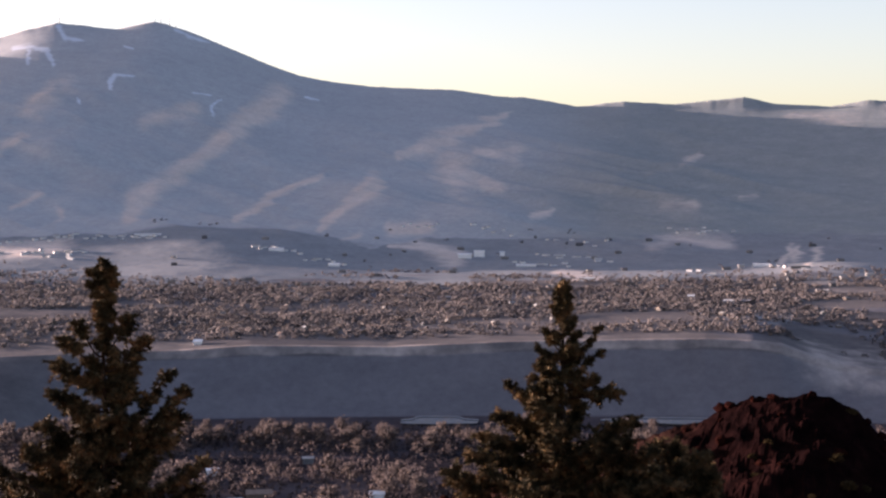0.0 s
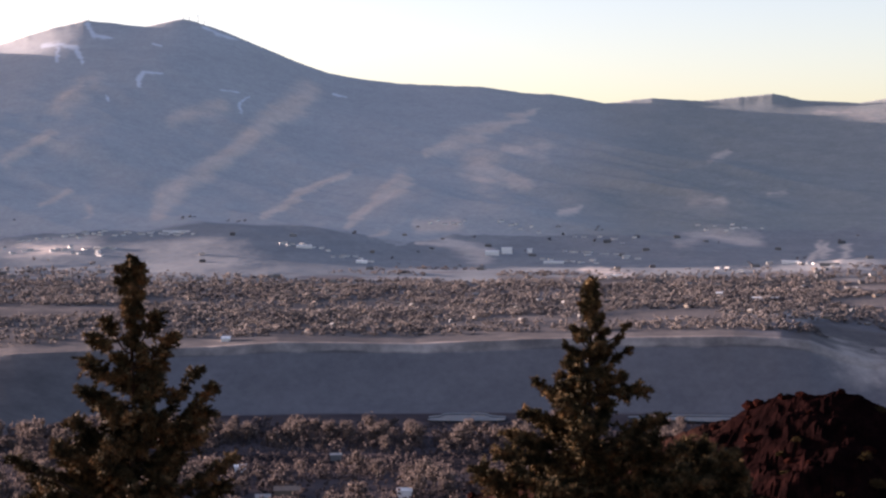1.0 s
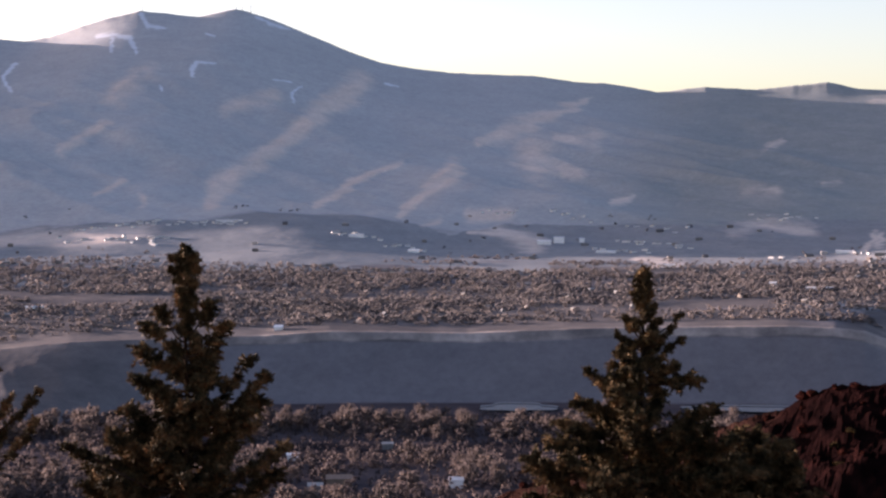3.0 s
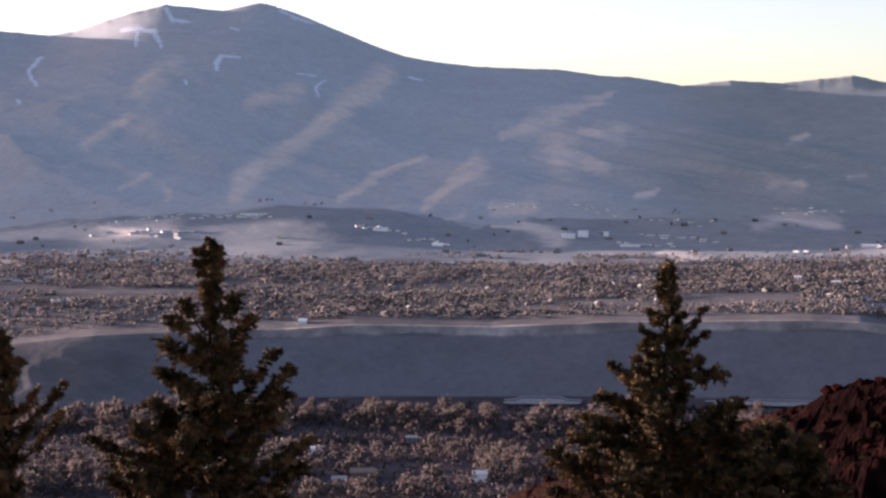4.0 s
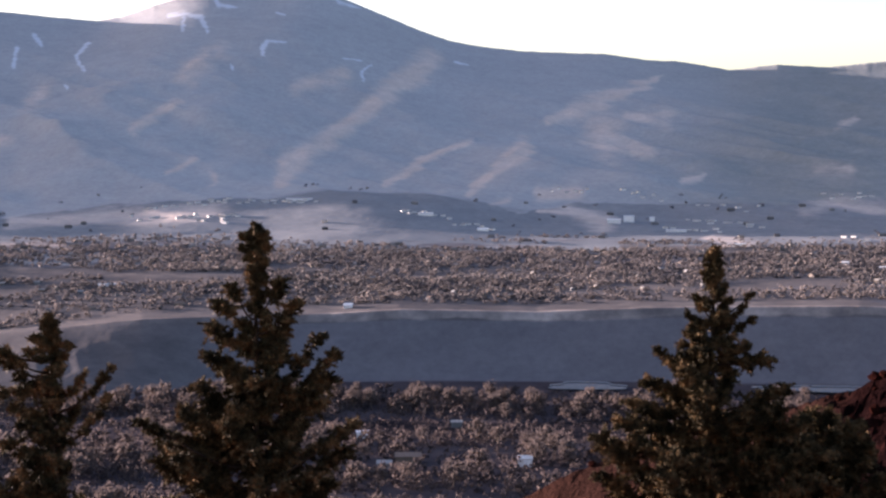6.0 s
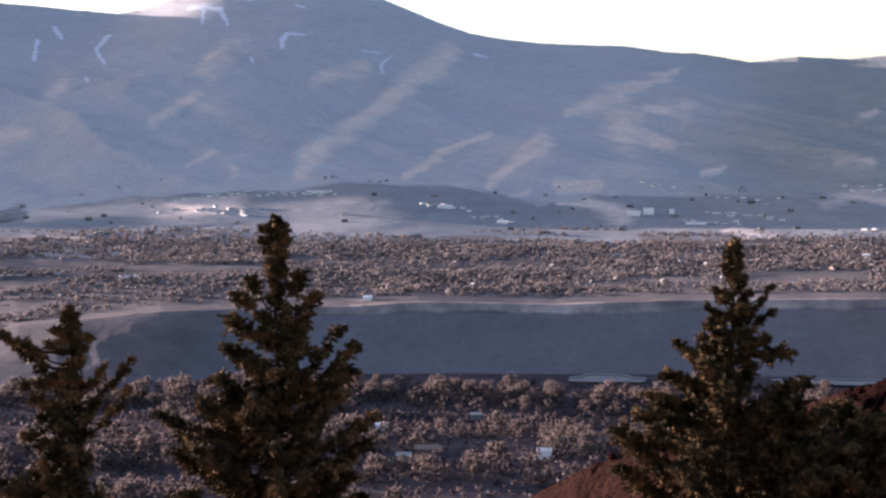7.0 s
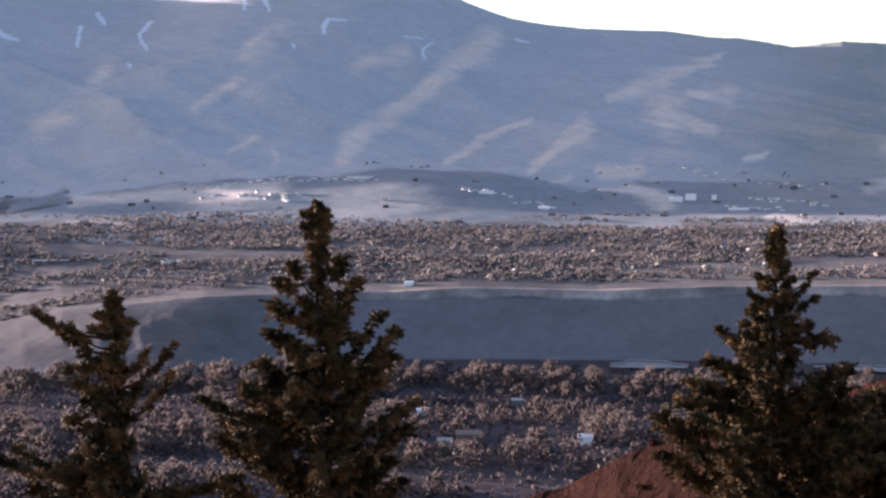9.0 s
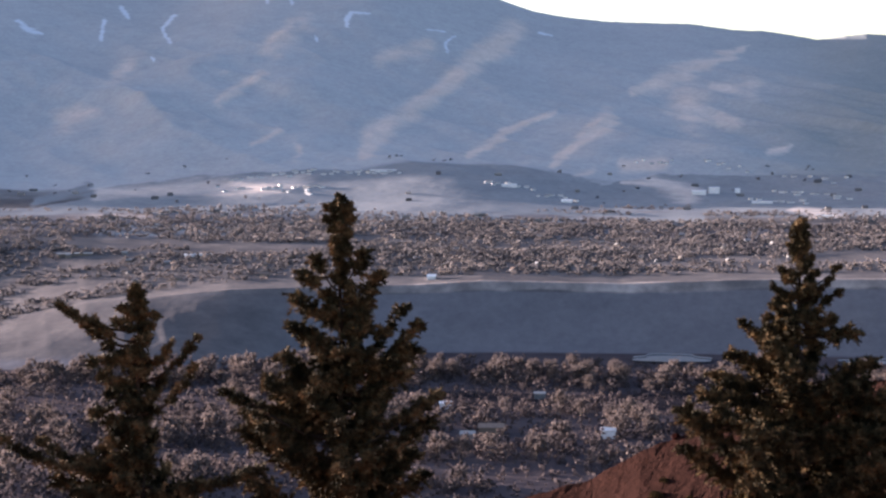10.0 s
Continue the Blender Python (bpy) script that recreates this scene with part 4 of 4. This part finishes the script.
KINDS = [("white house with a grey gable roof", 10, 7, 2.8, 2.0, 0, 0), ("beige house with a brown gable roof", 11, 8, 2.9, 2.2, 1, 1), ("grey house with a pale metal roof", 9, 7, 3.6, 1.8, 2, 2),
         ("brown house with a grey gable roof", 11, 8, 2.8, 2.4, 3, 0), ("grey house with a brown gable roof", 9, 7, 2.8, 1.6, 2, 1), ("beige two-storey house with a grey roof", 10, 8, 4.6, 2.2, 1, 0)]
models = [house("house", l, sx, sy, t, ri, MAT_WALLS[w], MAT_ROOFS[ro]) for l, sx, sy, t, ri, w, ro in KINDS]
white_house = house("house", "small white house with a pale roof on the foothill", 8, 6, 2.3, 1.2, MAT_WALLS[5], MAT_ROOFS[2])
first = True
# rows of white houses along the foothill roads: from bearing and distance to bearing and distance, and how many
for b0, r0, b1, r1, count in [
    (-9.25, 2795, -6.91, 2775, 9),
    (-6.91, 2775, -5.13, 2740, 8),
    (-9.45, 2630, -7.50, 2645, 8),
    (-2.35, 2645, -1.06, 2630, 6),
    (-1.06, 2630, 0.93, 2525, 10),
    (7.96, 2870, 10.10, 2815, 6),
    (7.57, 2740, 10.30, 2640, 14),
    (6.88, 2600, 8.94, 2575, 8),
    (12.12, 2990, 14.29, 2955, 9),
    (12.79, 2475, 13.92, 2430, 4),
    (15.04, 2610, 16.89, 2455, 9),
    (-11.30, 2755, -7.93, 2810, 12),
    (-7.17, 2785, -5.27, 2760, 7),
    (-11.67, 2695, -7.93, 2580, 10),
    (2.83, 2960, 4.61, 2970, 6),
    (5.41, 2965, 6.79, 2920, 6),
]:
    for i in range(count):
        t = (i + rng.uniform(0.1, 0.9)) / count
        b, r = b0 + (b1 - b0) * t + rng.normal(0, 0.12), r0 + (r1 - r0) * t + rng.normal(0, 14)
        m = Matrix.Translation(at(b, r)) @ pose(0, 0, 0, 0, 0, rng.normal(-b, 25)) @ Matrix.Diagonal((rng.uniform(0.6, 1.3), 1, rng.uniform(0.7, 1.0), 1))
        if first:
            white_house.matrix_basis, first = m, False
        else:
            copy_thing(white_house, Matrix.Identity(4)).matrix_basis = m
spots = []
while len(spots) < 190:
    r = rng.uniform(1640, 2900)
    b = rng.uniform(-19.5, 20)
    if in_town(b, r, rng):
        spots.append((b, r))
for i, (b, r) in enumerate(spots):
    m = Matrix.Translation(at(b, r)) @ pose(0, 0, 0, 0, 0, rng.choice([0, 90]) + rng.normal(10, 14)) @ Matrix.Diagonal((*([rng.uniform(0.6, 0.95)] * 3), 1))
    if i < len(models):
        models[i].matrix_basis = m
    else:
        copy_thing(models[i % len(models)], m)

far_v, far_f = [], []
while len(far_f) < 5 * 110:
    r, b = rng.uniform(2150, 2900), rng.uniform(-19.5, 20)
    if not (in_town(b, r, rng) or rng.uniform() < (0.10 if r > 2500 else 0.05)):
        continue
    p, w, d, t, o = at(b, r), rng.uniform(3.5, 6), rng.uniform(3, 4.5), rng.uniform(2.2, 3.4), len(far_v)
    far_v += [p + Vector(q) for q in ((-w, -d, -1), (w, -d, -1), (w, d, -1), (-w, d, -1), (-w, -d, t), (w, -d, t), (w, d, t), (-w, d, t), (-w, 0, t + 1.8), (w, 0, t + 1.8))]
    far_f += [tuple(o + k for k in q) for q in ((0, 1, 5, 4), (1, 2, 6, 9, 5), (3, 0, 4, 8, 7), (4, 5, 9, 8), (6, 7, 8, 9))]
tagged(part("far_houses", mesh_of("far_houses", far_v, far_f), MAT_FAR), "many small pale houses across the far town", "houses", kind="stuff")

# larger buildings: label, bearing, rise from the eye, length, depth, height, roof rise, wall, roof
for label, b, r, sx, sy, t, ri, w, ro in [
    ("long white institutional building", 5.15, 2665, 22, 16, 5.4, 1.2, 4, 3),
    ("tall white institutional building", 5.66, 2695, 17, 18, 8.4, 1.2, 4, 3),
    ("small white building at the foothill", 6.45, 2720, 8, 10, 6, 1.2, 4, 3),
    ("long low white sheds", 7.28, 2570, 31, 10, 2.4, 0.96, 4, 3),
    ("white warehouse with a pale roof", 9.37, 2310, 22, 16, 3.6, 0.96, 4, 3),
    ("white water tank house", 12.94, 2035, 8, 9, 4.2, 1.2, 4, 3),
    ("long pale warehouse in the town", 14.49, 1995, 31, 14, 2.4, 0.8, 4, 3),
    ("long pale warehouse in the town", 15.32, 2570, 26, 14, 3, 0.8, 4, 3),
    ("pale warehouse below the foothills", 16.61, 2490, 28, 14, 3.6, 0.8, 2, 2),
    ("white shed by the plateau edge", -4.06, 1600, 8, 8, 2.4, 0.96, 4, 3),
    ("pale shed at the plateau edge", -4.04, 1605, 8, 9, 3, 0.96, 4, 3),
    ("white roofs on the foothill", 0.63, 2520, 17, 10, 3, 1.2, 4, 3),
    ("white roofs on the foothill", -1.36, 2620, 24, 10, 3, 1.2, 4, 3),
    ("long white sheds above the town", -5.72, 2770, 44, 10, 3, 0.96, 4, 3),
    ("low white sheds in the town", -12.06, 1825, 31, 12, 2.4, 0.8, 4, 3),
    ("long low building with pale roof", -16.23, 1880, 39, 12, 2.4, 0.8, 1, 2),
    ("low barn with a brown roof", -1.97, 1045, 16, 12, 5, 2, 3, 1),
    ("white shed among the trees", 2.10, 1039, 9, 9, 5, 1.5, 4, 3),
    ("pale shed among the trees", -2.80, 1025, 9, 9, 4, 1.5, 2, 2),
    ("small white shed among bare trees", -3.57, 1155, 8, 8, 4, 1, 4, 3),
    ("small white shed among bare trees", -2.00, 1056, 11, 8, 4, 1, 1, 2),
    ("pale shed among bare trees", -0.28, 1203, 8, 8, 4, 1, 2, 2),
]:
    ob = house("large_building", label, sx, sy, t, ri, MAT_WALLS[w], MAT_ROOFS[ro])
    ob.matrix_basis = Matrix.Translation(at(b, r)) @ pose(0, 0, 0, 0, 0, -b)

# ---- river pools below the bluff ----
# pale grey strips laid flat at the bluff's foot
MAT_BAR = surface("pale_grey", ((0.15, 0.155, 0.16), (0.24, 0.245, 0.25)), 9.0, 0.9, 0.2, 0.1)


def pool(b0, b1, r0, r1, label):
    n = 40
    ring = []
    for i in range(2 * n):
        a = 2 * math.pi * i / (2 * n)
        wob = 1 + 0.12 * math.sin(3 * a + b0) + 0.07 * math.sin(7 * a)
        b, r = (b0 + b1) / 2 + (b1 - b0) / 2 * math.cos(a) * wob, (r0 + r1) / 2 + (r1 - r0) / 2 * math.sin(a) * wob
        ring.append((r * math.sin(radians(b)), r * math.cos(radians(b)), 2.2))
    tagged(part("gravel_bar", mesh_of("gravel_bar", ring, [tuple(range(2 * n))]), MAT_BAR), label, "gravel", kind="structure")
    mid = (r0 + r1) / 2
    flow = [(v[0] * q, v[1] * q, 2.21) for q in (1 - 9 / mid, 1 - 17 / mid) for v in ring[:n + 1]]
    tagged(part("water", mesh_of("water", flow, [(i, i + 1, i + n + 2, i + n + 1) for i in range(n)]), MAT_WATER), "narrow river channel beside a pale strip", "water", kind="structure")


pool(2.9, 5.6, 1405, 1466, "pale strip below the bluff")
pool(10.0, 14.6, 1420, 1468, "long pale strip below the bluff")


# ---- masts on the summits ----
def mast(b, tall):
    ob = new("radio_mast")
    ob.location = at(b, CREST_R - 4, -2)
    tagged(ob, "thin steel radio mast on the summit ridge", "mast", "radio masts")
    part("pole", tube("pole", [(0, 0, 0), (0, 0, tall)], [1.3, 0.5], 6), MAT_STEEL, ob)
    part("cross_arm", tube("cross_arm", [(-2.5, 0, tall * 0.7), (2.5, 0, tall * 0.7)], [0.4, 0.4], 5), MAT_STEEL, ob)


for b, tall in ((-8.62, 22), (-5.45, 14), (-5.25, 18), (-4.95, 30), (-4.75, 16)):
    mast(b, tall)
